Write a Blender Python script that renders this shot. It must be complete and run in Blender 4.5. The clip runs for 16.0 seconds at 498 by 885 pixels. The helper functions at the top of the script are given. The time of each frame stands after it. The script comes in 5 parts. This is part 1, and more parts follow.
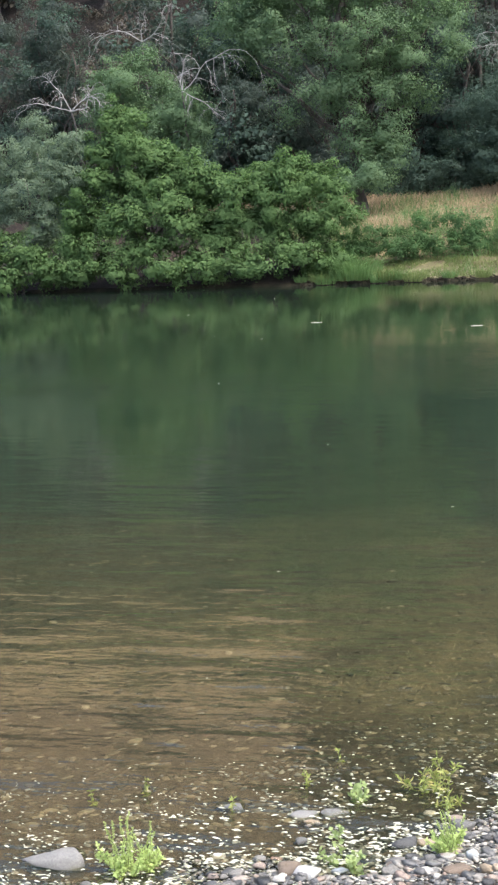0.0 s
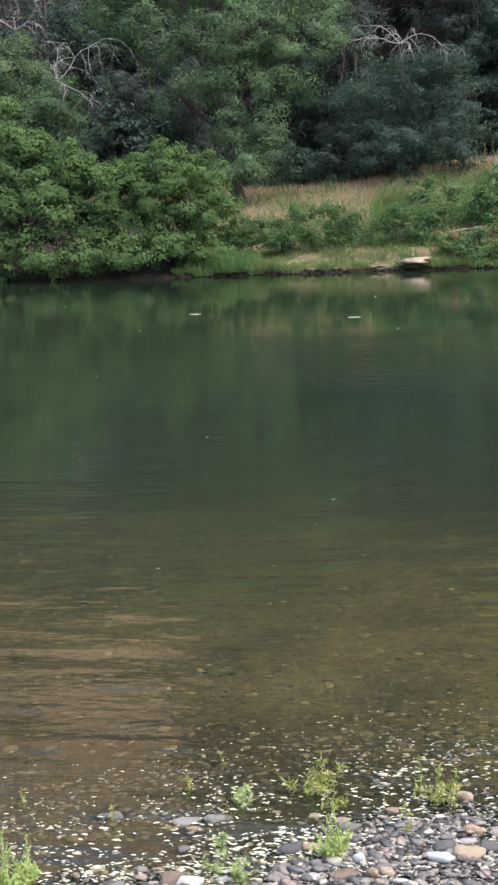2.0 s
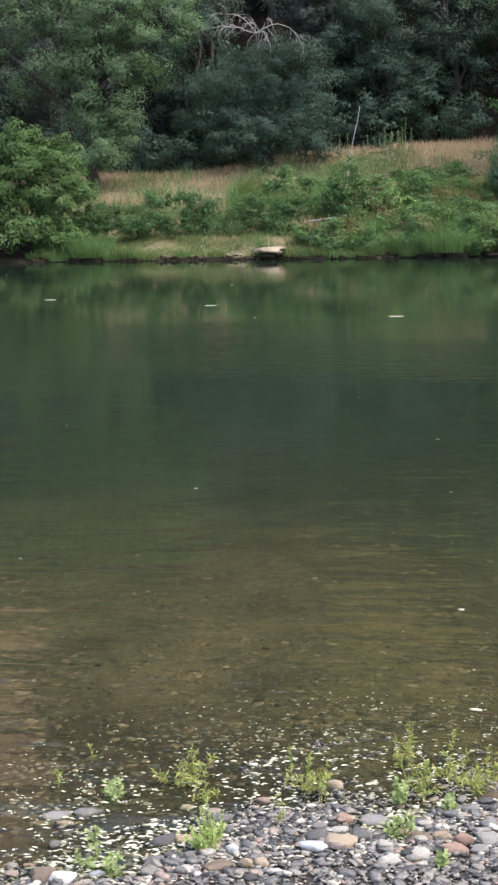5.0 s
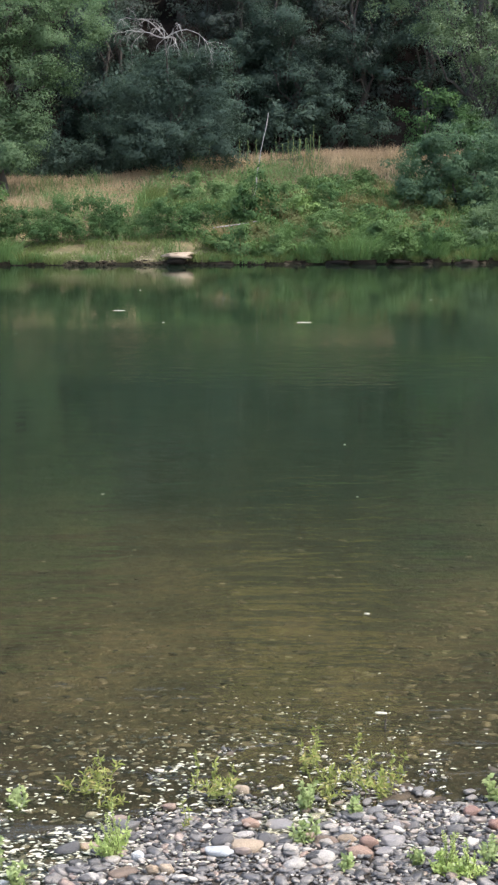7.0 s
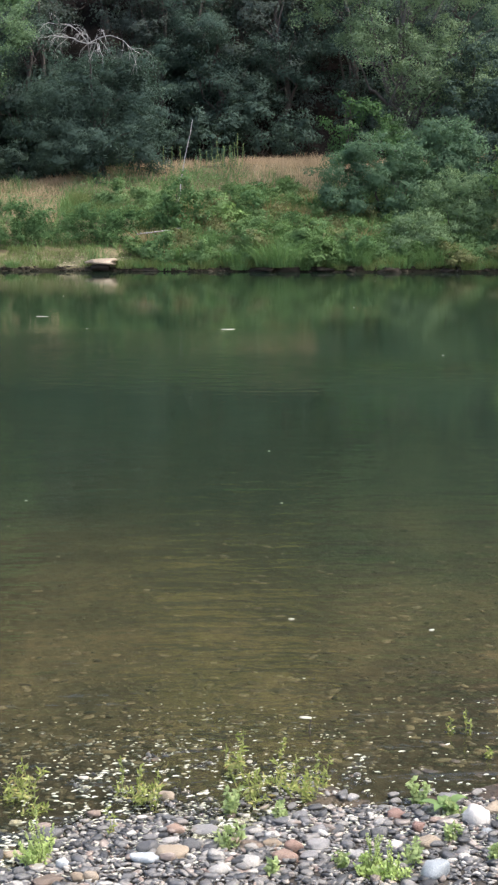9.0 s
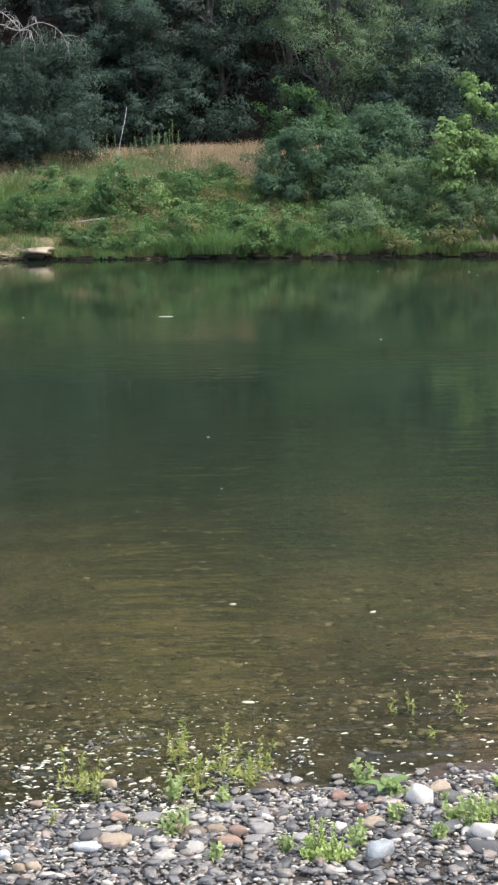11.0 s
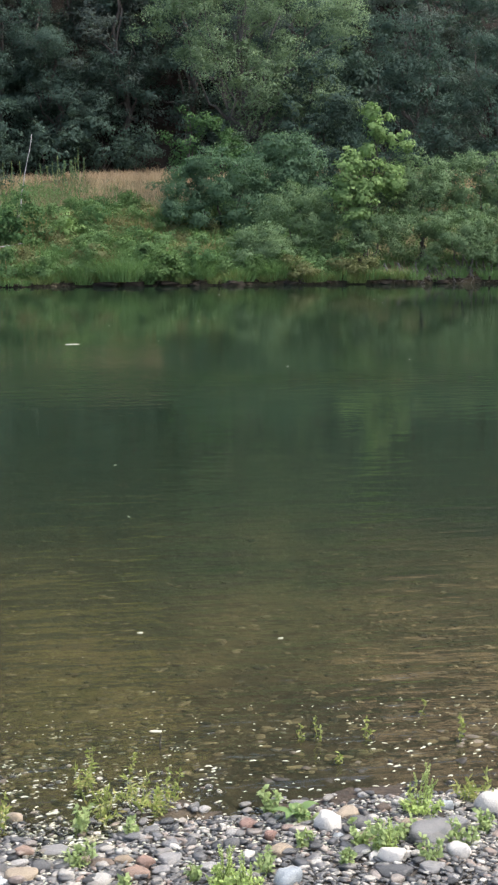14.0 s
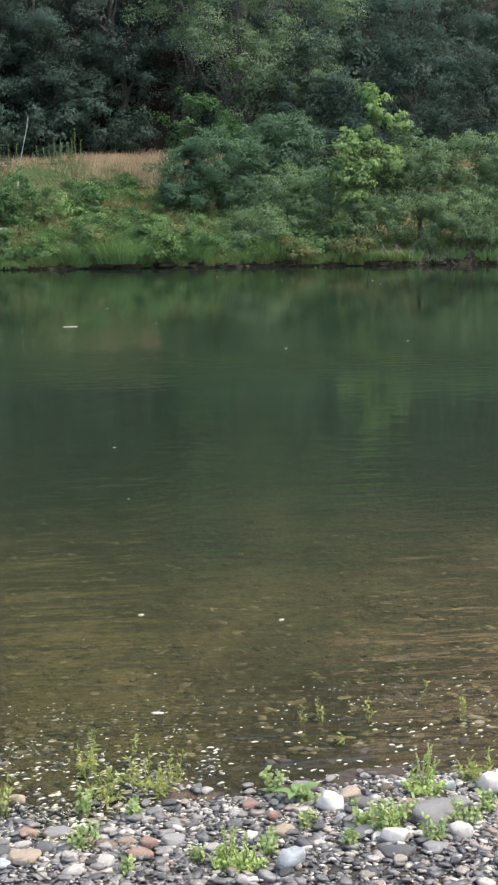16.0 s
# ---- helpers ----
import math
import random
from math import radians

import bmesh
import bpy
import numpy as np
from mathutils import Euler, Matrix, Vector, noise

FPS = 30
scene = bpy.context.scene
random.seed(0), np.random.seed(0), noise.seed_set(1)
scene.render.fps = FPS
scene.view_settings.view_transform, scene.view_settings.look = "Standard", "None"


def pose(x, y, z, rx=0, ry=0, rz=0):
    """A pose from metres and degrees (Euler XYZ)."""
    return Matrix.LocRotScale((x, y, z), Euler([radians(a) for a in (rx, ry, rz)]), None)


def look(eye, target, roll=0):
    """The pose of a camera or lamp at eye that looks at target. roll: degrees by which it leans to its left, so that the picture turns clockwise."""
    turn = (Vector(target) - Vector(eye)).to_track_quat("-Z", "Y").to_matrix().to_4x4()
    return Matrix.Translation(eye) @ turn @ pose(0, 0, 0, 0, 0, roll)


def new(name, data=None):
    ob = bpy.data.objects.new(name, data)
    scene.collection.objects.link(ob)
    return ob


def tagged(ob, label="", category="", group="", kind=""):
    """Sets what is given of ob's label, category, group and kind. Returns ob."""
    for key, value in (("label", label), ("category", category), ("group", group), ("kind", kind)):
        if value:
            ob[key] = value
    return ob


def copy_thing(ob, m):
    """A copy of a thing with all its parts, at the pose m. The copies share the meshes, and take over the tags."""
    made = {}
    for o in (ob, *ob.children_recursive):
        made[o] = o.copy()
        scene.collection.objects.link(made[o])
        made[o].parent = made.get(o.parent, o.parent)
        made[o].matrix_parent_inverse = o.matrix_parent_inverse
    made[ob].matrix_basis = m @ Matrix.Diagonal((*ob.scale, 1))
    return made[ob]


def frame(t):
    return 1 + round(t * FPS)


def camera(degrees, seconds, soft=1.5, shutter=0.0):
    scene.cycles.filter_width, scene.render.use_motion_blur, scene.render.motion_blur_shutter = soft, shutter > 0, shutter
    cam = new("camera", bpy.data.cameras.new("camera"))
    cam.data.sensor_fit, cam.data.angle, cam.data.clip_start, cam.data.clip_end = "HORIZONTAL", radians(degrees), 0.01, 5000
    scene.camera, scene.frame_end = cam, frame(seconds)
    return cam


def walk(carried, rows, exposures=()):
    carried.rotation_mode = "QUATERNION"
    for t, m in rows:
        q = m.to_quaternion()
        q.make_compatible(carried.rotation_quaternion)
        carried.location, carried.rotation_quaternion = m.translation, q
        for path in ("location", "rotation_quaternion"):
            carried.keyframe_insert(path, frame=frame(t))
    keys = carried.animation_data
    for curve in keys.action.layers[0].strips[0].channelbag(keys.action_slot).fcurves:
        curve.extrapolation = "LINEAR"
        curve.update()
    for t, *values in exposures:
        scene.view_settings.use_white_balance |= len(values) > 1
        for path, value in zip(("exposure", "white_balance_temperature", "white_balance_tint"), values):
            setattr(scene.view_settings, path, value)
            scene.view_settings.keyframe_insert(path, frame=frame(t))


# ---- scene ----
cam = camera(20.0, 16.0, soft=2.45)
PATH = [
    (0, (0.129, -0.18, 1.806), (-0.375, 1.735, 1.528), -2.3),
    (0.5, (0.134, -0.167, 1.8), (-0.317, 1.762, 1.525), -2.5),
    (1, (0.133, -0.17, 1.802), (-0.294, 1.765, 1.526), -2.6),
    (1.5, (0.123, -0.17, 1.796), (-0.25, 1.774, 1.509), -2.2),
    (2, (0.1, -0.045, 1.798), (-0.237, 1.904, 1.502), -2.1),
    (2.5, (0.092, -0.014, 1.798), (-0.202, 1.94, 1.49), -1.7),
    (3, (0.081, -0.023, 1.811), (-0.138, 1.941, 1.498), -1.2),
    (5.5, (0.03, -0.034, 1.805), (-0.077, 1.937, 1.486), -0.6),
    (6, (0.033, -0.038, 1.806), (-0.036, 1.937, 1.499), -0.4),
    (6.5, (0.044, -0.03, 1.803), (-0.003, 1.945, 1.493), -0.7),
    (7, (0.042, -0.029, 1.804), (0.04, 1.947, 1.492), -0.2),
    (7.5, (0.036, -0.036, 1.808), (0.063, 1.94, 1.502), 0.3),
    (8, (0.031, -0.04, 1.807), (0.075, 1.937, 1.506), 0.6),
    (8.5, (0.033, -0.046, 1.808), (0.109, 1.93, 1.507), 0.5),
    (9, (0.037, -0.036, 1.8), (0.143, 1.938, 1.498), 0.3),
    (11.5, (0.05, -0.006, 1.782), (0.263, 1.957, 1.461), -0.2),
    (12, (0.051, -0.012, 1.786), (0.295, 1.95, 1.486), 0.0),
    (12.5, (0.057, -0.017, 1.788), (0.338, 1.942, 1.502), 0.1),
    (13, (0.058, -0.01, 1.785), (0.352, 1.948, 1.501), -0.1),
    (13.5, (0.054, -0.018, 1.787), (0.361, 1.938, 1.503), -0.1),
    (14, (0.059, -0.01, 1.783), (0.378, 1.944, 1.501), -0.2),
    (14.5, (0.046, -0.018, 1.786), (0.366, 1.935, 1.494), 0.1),
    (15, (0.054, -0.013, 1.784), (0.393, 1.936, 1.485), 0.0),
    (15.5, (0.052, -0.011, 1.785), (0.41, 1.933, 1.484), -0.0),
    (16, (0.051, 0.001, 1.779), (0.372, 1.951, 1.472), -0.4),
]
walk(cam, [(t, look(eye, target, roll)) for t, eye, target, roll in PATH],
     [(0, 1.74, 6400, 8), (0.5, 1.62, 6400, 10), (1, 1.45, 6400, 12), (2, 1.42, 6400, 12), (5, 1.43, 6400, 11), (9, 1.51, 6400, 10), (13, 1.40, 6400, 8), (16, 1.42, 6400, 8)])

# ---- world, sun and exposure ----
SUN_ELEVATION, SUN_AZIMUTH = 63.0, 112.0      # degrees; azimuth clockwise from the view across the river
world = bpy.data.worlds.new("sky")
scene.world = world
world.use_nodes = True
sky = world.node_tree.nodes.new("ShaderNodeTexSky")
sky.sky_type, sky.sun_disc = "NISHITA", False
sky.sun_elevation, sky.sun_rotation = radians(SUN_ELEVATION), radians(SUN_AZIMUTH)
sky.air_density, sky.dust_density, sky.ozone_density = 1.0, 5.0, 1.0
back = world.node_tree.nodes["Background"]
back.inputs["Strength"].default_value = 0.15
world.node_tree.links.new(sky.outputs["Color"], back.inputs["Color"])
lamp = bpy.data.lights.new("sun", "SUN")
lamp.energy, lamp.angle, lamp.color = 0.82, radians(36.0), (1.0, 0.97, 0.92)
sun = new("sun", lamp)
el, az = radians(SUN_ELEVATION), radians(SUN_AZIMUTH)
sun_way = Vector((math.sin(az) * math.cos(el), math.cos(az) * math.cos(el), math.sin(el)))
sun.matrix_world = look(sun_way * 60, (0, 0, 0))

# ---- small helpers ----


def mesh_of(name, verts, faces, mat=None, smooth=True):
    me = bpy.data.meshes.new(name)
    verts = verts.tolist() if hasattr(verts, "tolist") else verts
    faces = faces.tolist() if hasattr(faces, "tolist") else faces
    me.from_pydata(verts, [], faces)
    if mat:
        me.materials.append(mat)
    if smooth:
        me.shade_smooth()
    return me


def part(name, me, parent, label=""):
    ob = new(name, me)
    ob.parent = parent
    if label:
        ob["label"] = label
    return ob


def thing(name, me=None, at=(0, 0, 0), turn=0.0, size=1.0, label="", category="", group="", kind=""):
    ob = new(name, me)
    ob.location, ob.rotation_euler, ob.scale = at, (0, 0, turn), (size,) * 3
    return tagged(ob, label, category, group, kind)


def unit(v):
    return v / (np.linalg.norm(v, axis=-1, keepdims=True) + 1e-9)


def tube(points, radii, sides=7):
    """Rings round a crooked line, closed at its tip."""
    points, n = np.array(points, float), len(points)
    way = unit(np.gradient(points, axis=0))
    side = unit(np.cross(way, np.where(np.abs(way[:, 2:3]) > 0.9, (1.0, 0.0, 0.0), (0.0, 0.0, 1.0))))
    other = np.cross(way, side)
    turn = np.arange(sides) * 2 * np.pi / sides
    ring = np.cos(turn)[None, :, None] * side[:, None] + np.sin(turn)[None, :, None] * other[:, None]
    verts = (points[:, None] + ring * np.array(radii, float)[:, None, None]).reshape(-1, 3)
    faces = []
    for i in range(n - 1):
        for j in range(sides):
            k = (j + 1) % sides
            faces.append((i * sides + j, i * sides + k, (i + 1) * sides + k, (i + 1) * sides + j))
    faces.append(tuple(range((n - 1) * sides, n * sides)))
    return verts, faces


def joined(pieces):
    verts, faces, base = [], [], 0
    for v, f in pieces:
        verts.append(np.asarray(v, float))
        faces += [tuple(int(i) + base for i in q) for q in f]
        base += len(v)
    return np.concatenate(verts), faces


def crooked(a, b, r, steps=6, wander=0.08, droop=0.0):
    """Points of a limb from a to b that wanders and sags."""
    a, b = np.array(a, float), np.array(b, float)
    s = np.linspace(0, 1, steps + 1)[:, None]
    span = np.linalg.norm(b - a)
    off = r.normal(0, wander * span, (steps + 1, 3)) * np.sin(np.pi * s) * 0.7
    p = a + (b - a) * s + off
    p[:, 2] += droop * span * (np.sin(np.pi * s[:, 0]))
    return p


# ---- materials ----
def material(name):
    m = bpy.data.materials.new(name)
    m.use_nodes = True
    return m, m.node_tree.nodes, m.node_tree.links, m.node_tree.nodes["Principled BSDF"]


def ramp(nodes, stops):
    r = nodes.new("ShaderNodeValToRGB")
    e = r.color_ramp.elements
    while len(e) < len(stops):
        e.new(0.5)
    for i, (at, col) in enumerate(stops):
        e[i].position, e[i].color = at, (*col, 1)
    return r


def noise_tex(nodes, links, scale, detail=4.0, rough=0.6, stretch=None, coord="Object"):
    tc = nodes.new("ShaderNodeTexCoord")
    n = nodes.new("ShaderNodeTexNoise")
    n.inputs["Scale"].default_value, n.inputs["Detail"].default_value, n.inputs["Roughness"].default_value = scale, detail, rough
    if stretch:
        mp = nodes.new("ShaderNodeMapping")
        mp.inputs["Scale"].default_value = stretch
        links.new(tc.outputs[coord], mp.inputs["Vector"])
        links.new(mp.outputs["Vector"], n.inputs["Vector"])
    else:
        links.new(tc.outputs[coord], n.inputs["Vector"])
    return n


def mix(nodes, links, fac, a, b, kind="MIX"):
    m = nodes.new("ShaderNodeMix")
    m.data_type, m.blend_type = "RGBA", kind
    for socket, value in ((0, fac), (6, a), (7, b)):
        if isinstance(value, bpy.types.NodeSocket):
            links.new(value, m.inputs[socket])
        elif socket == 0:
            m.inputs[0].default_value = value
        else:
            m.inputs[socket].default_value = (*value, 1)
    return m.outputs[2]


def bump(nodes, links, height, distance, strength=1.0):
    b = nodes.new("ShaderNodeBump")
    b.inputs["Distance"].default_value, b.inputs["Strength"].default_value = distance, strength
    links.new(height, b.inputs["Height"])
    return b.outputs["Normal"]


def leaf_material(name, stops, through_light=0.42, rough=0.75, spread=(0.38, 0.62)):
    """Foliage: each leaf its own shade, patches of tone across the plant, light through the blade."""
    m, nodes, links, bsdf = material(name)
    geo = nodes.new("ShaderNodeNewGeometry")
    col = ramp(nodes, stops)
    part_of = nodes.new("ShaderNodeMapRange")
    part_of.inputs["To Min"].default_value, part_of.inputs["To Max"].default_value = spread
    links.new(geo.outputs["Random Per Island"], part_of.inputs["Value"])
    links.new(part_of.outputs["Result"], col.inputs["Fac"])
    patch = noise_tex(nodes, links, 0.9, 3.0)
    tone = ramp(nodes, [(0.3, (0.80, 0.82, 0.80)), (0.7, (1.14, 1.13, 1.09))])
    links.new(patch.outputs["Fac"], tone.inputs["Fac"])
    c = mix(nodes, links, 1.0, col.outputs["Color"], tone.outputs["Color"], "MULTIPLY")
    links.new(c, bsdf.inputs["Base Color"])
    bsdf.inputs["Roughness"].default_value = rough
    bsdf.inputs["Specular IOR Level"].default_value = 0.08
    tr = nodes.new("ShaderNodeBsdfTranslucent")
    links.new(mix(nodes, links, 1.0, c, (1.05, 1.12, 0.85), "MULTIPLY"), tr.inputs["Color"])
    blend = nodes.new("ShaderNodeMixShader")
    blend.inputs["Fac"].default_value = through_light
    links.new(bsdf.outputs["BSDF"], blend.inputs[1])
    links.new(tr.outputs["BSDF"], blend.inputs[2])
    links.new(blend.outputs["Shader"], nodes["Material Output"].inputs["Surface"])
    return m


def bark_material(name, dark, light, scale=6.0):
    m, nodes, links, bsdf = material(name)
    n = noise_tex(nodes, links, scale, 6.0, 0.7, (1, 1, 0.25))
    c = ramp(nodes, [(0.3, dark), (0.7, light)])
    links.new(n.outputs["Fac"], c.inputs["Fac"])
    links.new(c.outputs["Color"], bsdf.inputs["Base Color"])
    bsdf.inputs["Roughness"].default_value = 0.85
    links.new(bump(nodes, links, n.outputs["Fac"], 0.03), bsdf.inputs["Normal"])
    return m


def stone_material(name, stops, island=False, spots=0.35, rough=0.55, shine=0.5):
    """River stone: its own tone per stone, speckle, veins and a fine pitted face."""
    m, nodes, links, bsdf = material(name)
    if island:
        src = nodes.new("ShaderNodeNewGeometry").outputs["Random Per Island"]
    else:
        src = nodes.new("ShaderNodeObjectInfo").outputs["Random"]
    col = ramp(nodes, stops)
    links.new(src, col.inputs["Fac"])
    broad = noise_tex(nodes, links, 22.0, 3.0, 0.6)
    fine = noise_tex(nodes, links, 260.0, 3.0, 0.7)
    tone = ramp(nodes, [(0.3, (0.75, 0.75, 0.75)), (0.7, (1.15, 1.13, 1.1))])
    links.new(broad.outputs["Fac"], tone.inputs["Fac"])
    grain = ramp(nodes, [(0.35, (1 - spots,) * 3), (0.6, (1.08,) * 3)])
    links.new(fine.outputs["Fac"], grain.inputs["Fac"])
    c = mix(nodes, links, 1.0, col.outputs["Color"], tone.outputs["Color"], "MULTIPLY")
    c = mix(nodes, links, 1.0, c, grain.outputs["Color"], "MULTIPLY")
    links.new(c, bsdf.inputs["Base Color"])
    bsdf.inputs["Roughness"].default_value, bsdf.inputs["Specular IOR Level"].default_value = rough, shine
    links.new(bump(nodes, links, fine.outputs["Fac"], 0.0012), bsdf.inputs["Normal"])
    return m


def earth_material(name, stops, scale, fine_scale, relief, rough=0.9):
    m, nodes, links, bsdf = material(name)
    a = noise_tex(nodes, links, scale, 5.0, 0.62)
    b = noise_tex(nodes, links, fine_scale, 4.0, 0.7)
    col = ramp(nodes, stops)
    links.new(a.outputs["Fac"], col.inputs["Fac"])
    grain = ramp(nodes, [(0.3, (0.6, 0.6, 0.6)), (0.7, (1.3, 1.27, 1.2))])
    links.new(b.outputs["Fac"], grain.inputs["Fac"])
    links.new(mix(nodes, links, 1.0, col.outputs["Color"], grain.outputs["Color"], "MULTIPLY"), bsdf.inputs["Base Color"])
    bsdf.inputs["Roughness"].default_value = rough
    bsdf.inputs["Specular IOR Level"].default_value = 0.12
    links.new(bump(nodes, links, b.outputs["Fac"], relief), bsdf.inputs["Normal"])
    return m


def bed_material():
    """Brown gravelly sand in the shallows that darkens, in ragged tongues, to green-black in the channel; the dark
    stands in for light lost in deep water.
    """
    m, nodes, links, bsdf = material("river_bed")
    a, b = noise_tex(nodes, links, 2.2, 5.0, 0.62), noise_tex(nodes, links, 16.0, 4.0, 0.7)
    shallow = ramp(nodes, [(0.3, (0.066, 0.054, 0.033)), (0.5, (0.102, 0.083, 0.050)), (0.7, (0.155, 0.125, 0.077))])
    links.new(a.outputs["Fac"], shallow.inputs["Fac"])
    deep_tone = ramp(nodes, [(0.3, (0.012, 0.014, 0.008)), (0.7, (0.03, 0.032, 0.018))])
    links.new(a.outputs["Fac"], deep_tone.inputs["Fac"])
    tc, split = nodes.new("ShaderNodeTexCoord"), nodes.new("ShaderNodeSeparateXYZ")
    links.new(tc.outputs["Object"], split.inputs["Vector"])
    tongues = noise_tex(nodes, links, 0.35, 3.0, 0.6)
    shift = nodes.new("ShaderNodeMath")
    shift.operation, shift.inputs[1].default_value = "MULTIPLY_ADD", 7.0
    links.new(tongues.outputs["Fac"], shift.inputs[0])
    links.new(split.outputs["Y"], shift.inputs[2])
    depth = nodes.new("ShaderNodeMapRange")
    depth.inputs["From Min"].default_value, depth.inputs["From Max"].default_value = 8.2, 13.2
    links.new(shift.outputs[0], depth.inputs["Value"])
    c = mix(nodes, links, depth.outputs["Result"], shallow.outputs["Color"], deep_tone.outputs["Color"])
    rim = nodes.new("ShaderNodeMapRange")
    rim.inputs["From Min"].default_value, rim.inputs["From Max"].default_value = 8.0, 9.1
    links.new(shift.outputs[0], rim.inputs["Value"])
    c = mix(nodes, links, rim.outputs["Result"], (0.050, 0.037, 0.025), c)
    grain = ramp(nodes, [(0.3, (0.55, 0.55, 0.55)), (0.7, (1.35, 1.3, 1.25))])
    links.new(b.outputs["Fac"], grain.inputs["Fac"])
    links.new(mix(nodes, links, 1.0, c, grain.outputs["Color"], "MULTIPLY"), bsdf.inputs["Base Color"])
    bsdf.inputs["Roughness"].default_value = 0.9
    links.new(bump(nodes, links, b.outputs["Fac"], 0.03), bsdf.inputs["Normal"])
    return m


def water_material():
    """Clear shallow river: a Fresnel mirror with wind ripples over slightly turbid, tinted water."""
    m, nodes, links, bsdf = material("river_water")
    nodes.remove(bsdf)
    swell = noise_tex(nodes, links, 2.4, 2.0, 0.5, (0.35, 0.95, 1.0))
    ripple = noise_tex(nodes, links, 7.0, 3.0, 0.55, (0.30, 0.85, 1.0))
    gust = noise_tex(nodes, links, 0.16, 2.0, 0.5, (0.5, 1.0, 1.0))
    calm = ramp(nodes, [(0.40, (0.18,) * 3), (0.54, (0.40,) * 3), (0.66, (1.0,) * 3)])
    links.new(gust.outputs["Fac"], calm.inputs["Fac"])
    short = nodes.new("ShaderNodeMath")
    short.operation = "MULTIPLY"
    links.new(ripple.outputs["Fac"], short.inputs[0])
    tc, split = nodes.new("ShaderNodeTexCoord"), nodes.new("ShaderNodeSeparateXYZ")
    links.new(tc.outputs["Object"], split.inputs["Vector"])
    across = nodes.new("ShaderNodeMath")
    across.operation, across.inputs[1].default_value = "DIVIDE", 60.0
    links.new(split.outputs["Y"], across.inputs[0])
    riffle = ramp(nodes, [(y / 60.0, (k / 4.0,) * 3) for y, k in ((5.5, 4.0), (8.0, 1.9), (12.0, 0.7), (15.0, 0.8), (17.5, 4.0), (20.5, 1.0), (27.0, 0.3))])
    links.new(across.outputs[0], riffle.inputs["Fac"])
    lively = nodes.new("ShaderNodeMath")
    lively.operation = "MULTIPLY"
    links.new(calm.outputs["Color"], lively.inputs[0])
    links.new(riffle.outputs["Color"], lively.inputs[1])
    links.new(lively.outputs[0], short.inputs[1])
    n1 = nodes.new("ShaderNodeBump")
    n1.inputs["Distance"].default_value = WATER_SWELL
    still = nodes.new("ShaderNodeMapRange")
    for key, value in (("From Min", 5.5), ("From Max", 13.0), ("To Min", 1.0), ("To Max", 0.035)):
        still.inputs[key].default_value = value
    links.new(split.outputs["Y"], still.inputs["Value"])
    rolled = nodes.new("ShaderNodeMath")
    rolled.operation = "MULTIPLY"
    links.new(swell.outputs["Fac"], rolled.inputs[0])
    links.new(still.outputs["Result"], rolled.inputs[1])
    links.new(rolled.outputs[0], n1.inputs["Height"])
    n2 = nodes.new("ShaderNodeBump")
    n2.inputs["Distance"].default_value = 4 * WATER_RIPPLE
    links.new(short.outputs[0], n2.inputs["Height"])
    links.new(n1.outputs["Normal"], n2.inputs["Normal"])
    fres = nodes.new("ShaderNodeFresnel")
    fres.inputs["IOR"].default_value = 1.333
    links.new(n2.outputs["Normal"], fres.inputs["Normal"])
    gloss = nodes.new("ShaderNodeBsdfAnisotropic")
    gloss.inputs["Roughness"].default_value = 0.03
    links.new(n2.outputs["Normal"], gloss.inputs["Normal"])
    clear = nodes.new("ShaderNodeBsdfRefraction")
    clear.inputs["Color"].default_value = (0.82, 0.81, 0.66, 1)
    clear.inputs["IOR"].default_value, clear.inputs["Roughness"].default_value = 1.333, 0.02
    links.new(n2.outputs["Normal"], clear.inputs["Normal"])
    deep_tone = nodes.new("ShaderNodeBsdfDiffuse")
    deep_tone.inputs["Color"].default_value = (0.028, 0.084, 0.054, 1)
    body = nodes.new("ShaderNodeMixShader")
    murk = nodes.new("ShaderNodeMapRange")
    for key, value in (("From Min", 4.6), ("From Max", 15.0), ("To Min", 0.07), ("To Max", 0.23)):
        murk.inputs[key].default_value = value
    links.new(split.outputs["Y"], murk.inputs["Value"])
    links.new(murk.outputs["Result"], body.inputs["Fac"])
    links.new(clear.outputs["BSDF"], body.inputs[1])
    links.new(deep_tone.outputs["BSDF"], body.inputs[2])
    top = nodes.new("ShaderNodeMixShader")
    links.new(fres.outputs["Fac"], top.inputs["Fac"])
    links.new(body.outputs["Shader"], top.inputs[1])
    links.new(gloss.outputs["BSDF"], top.inputs[2])
    links.new(top.outputs["Shader"], nodes["Material Output"].inputs["Surface"])
    return m


def water_rim_material():
    m, nodes, links, bsdf = material("water_rim")
    nodes.remove(bsdf)
    fres = nodes.new("ShaderNodeFresnel")
    fres.inputs["IOR"].default_value = 1.333
    gloss = nodes.new("ShaderNodeBsdfAnisotropic")
    gloss.inputs["Roughness"].default_value = 0.12
    clear = nodes.new("ShaderNodeBsdfTransparent")
    clear.inputs["Color"].default_value = (0.95, 0.95, 0.9, 1)
    top = nodes.new("ShaderNodeMixShader")
    links.new(fres.outputs["Fac"], top.inputs["Fac"])
    links.new(clear.outputs["BSDF"], top.inputs[1])
    links.new(gloss.outputs["BSDF"], top.inputs[2])
    links.new(top.outputs["Shader"], nodes["Material Output"].inputs["Surface"])
    return m


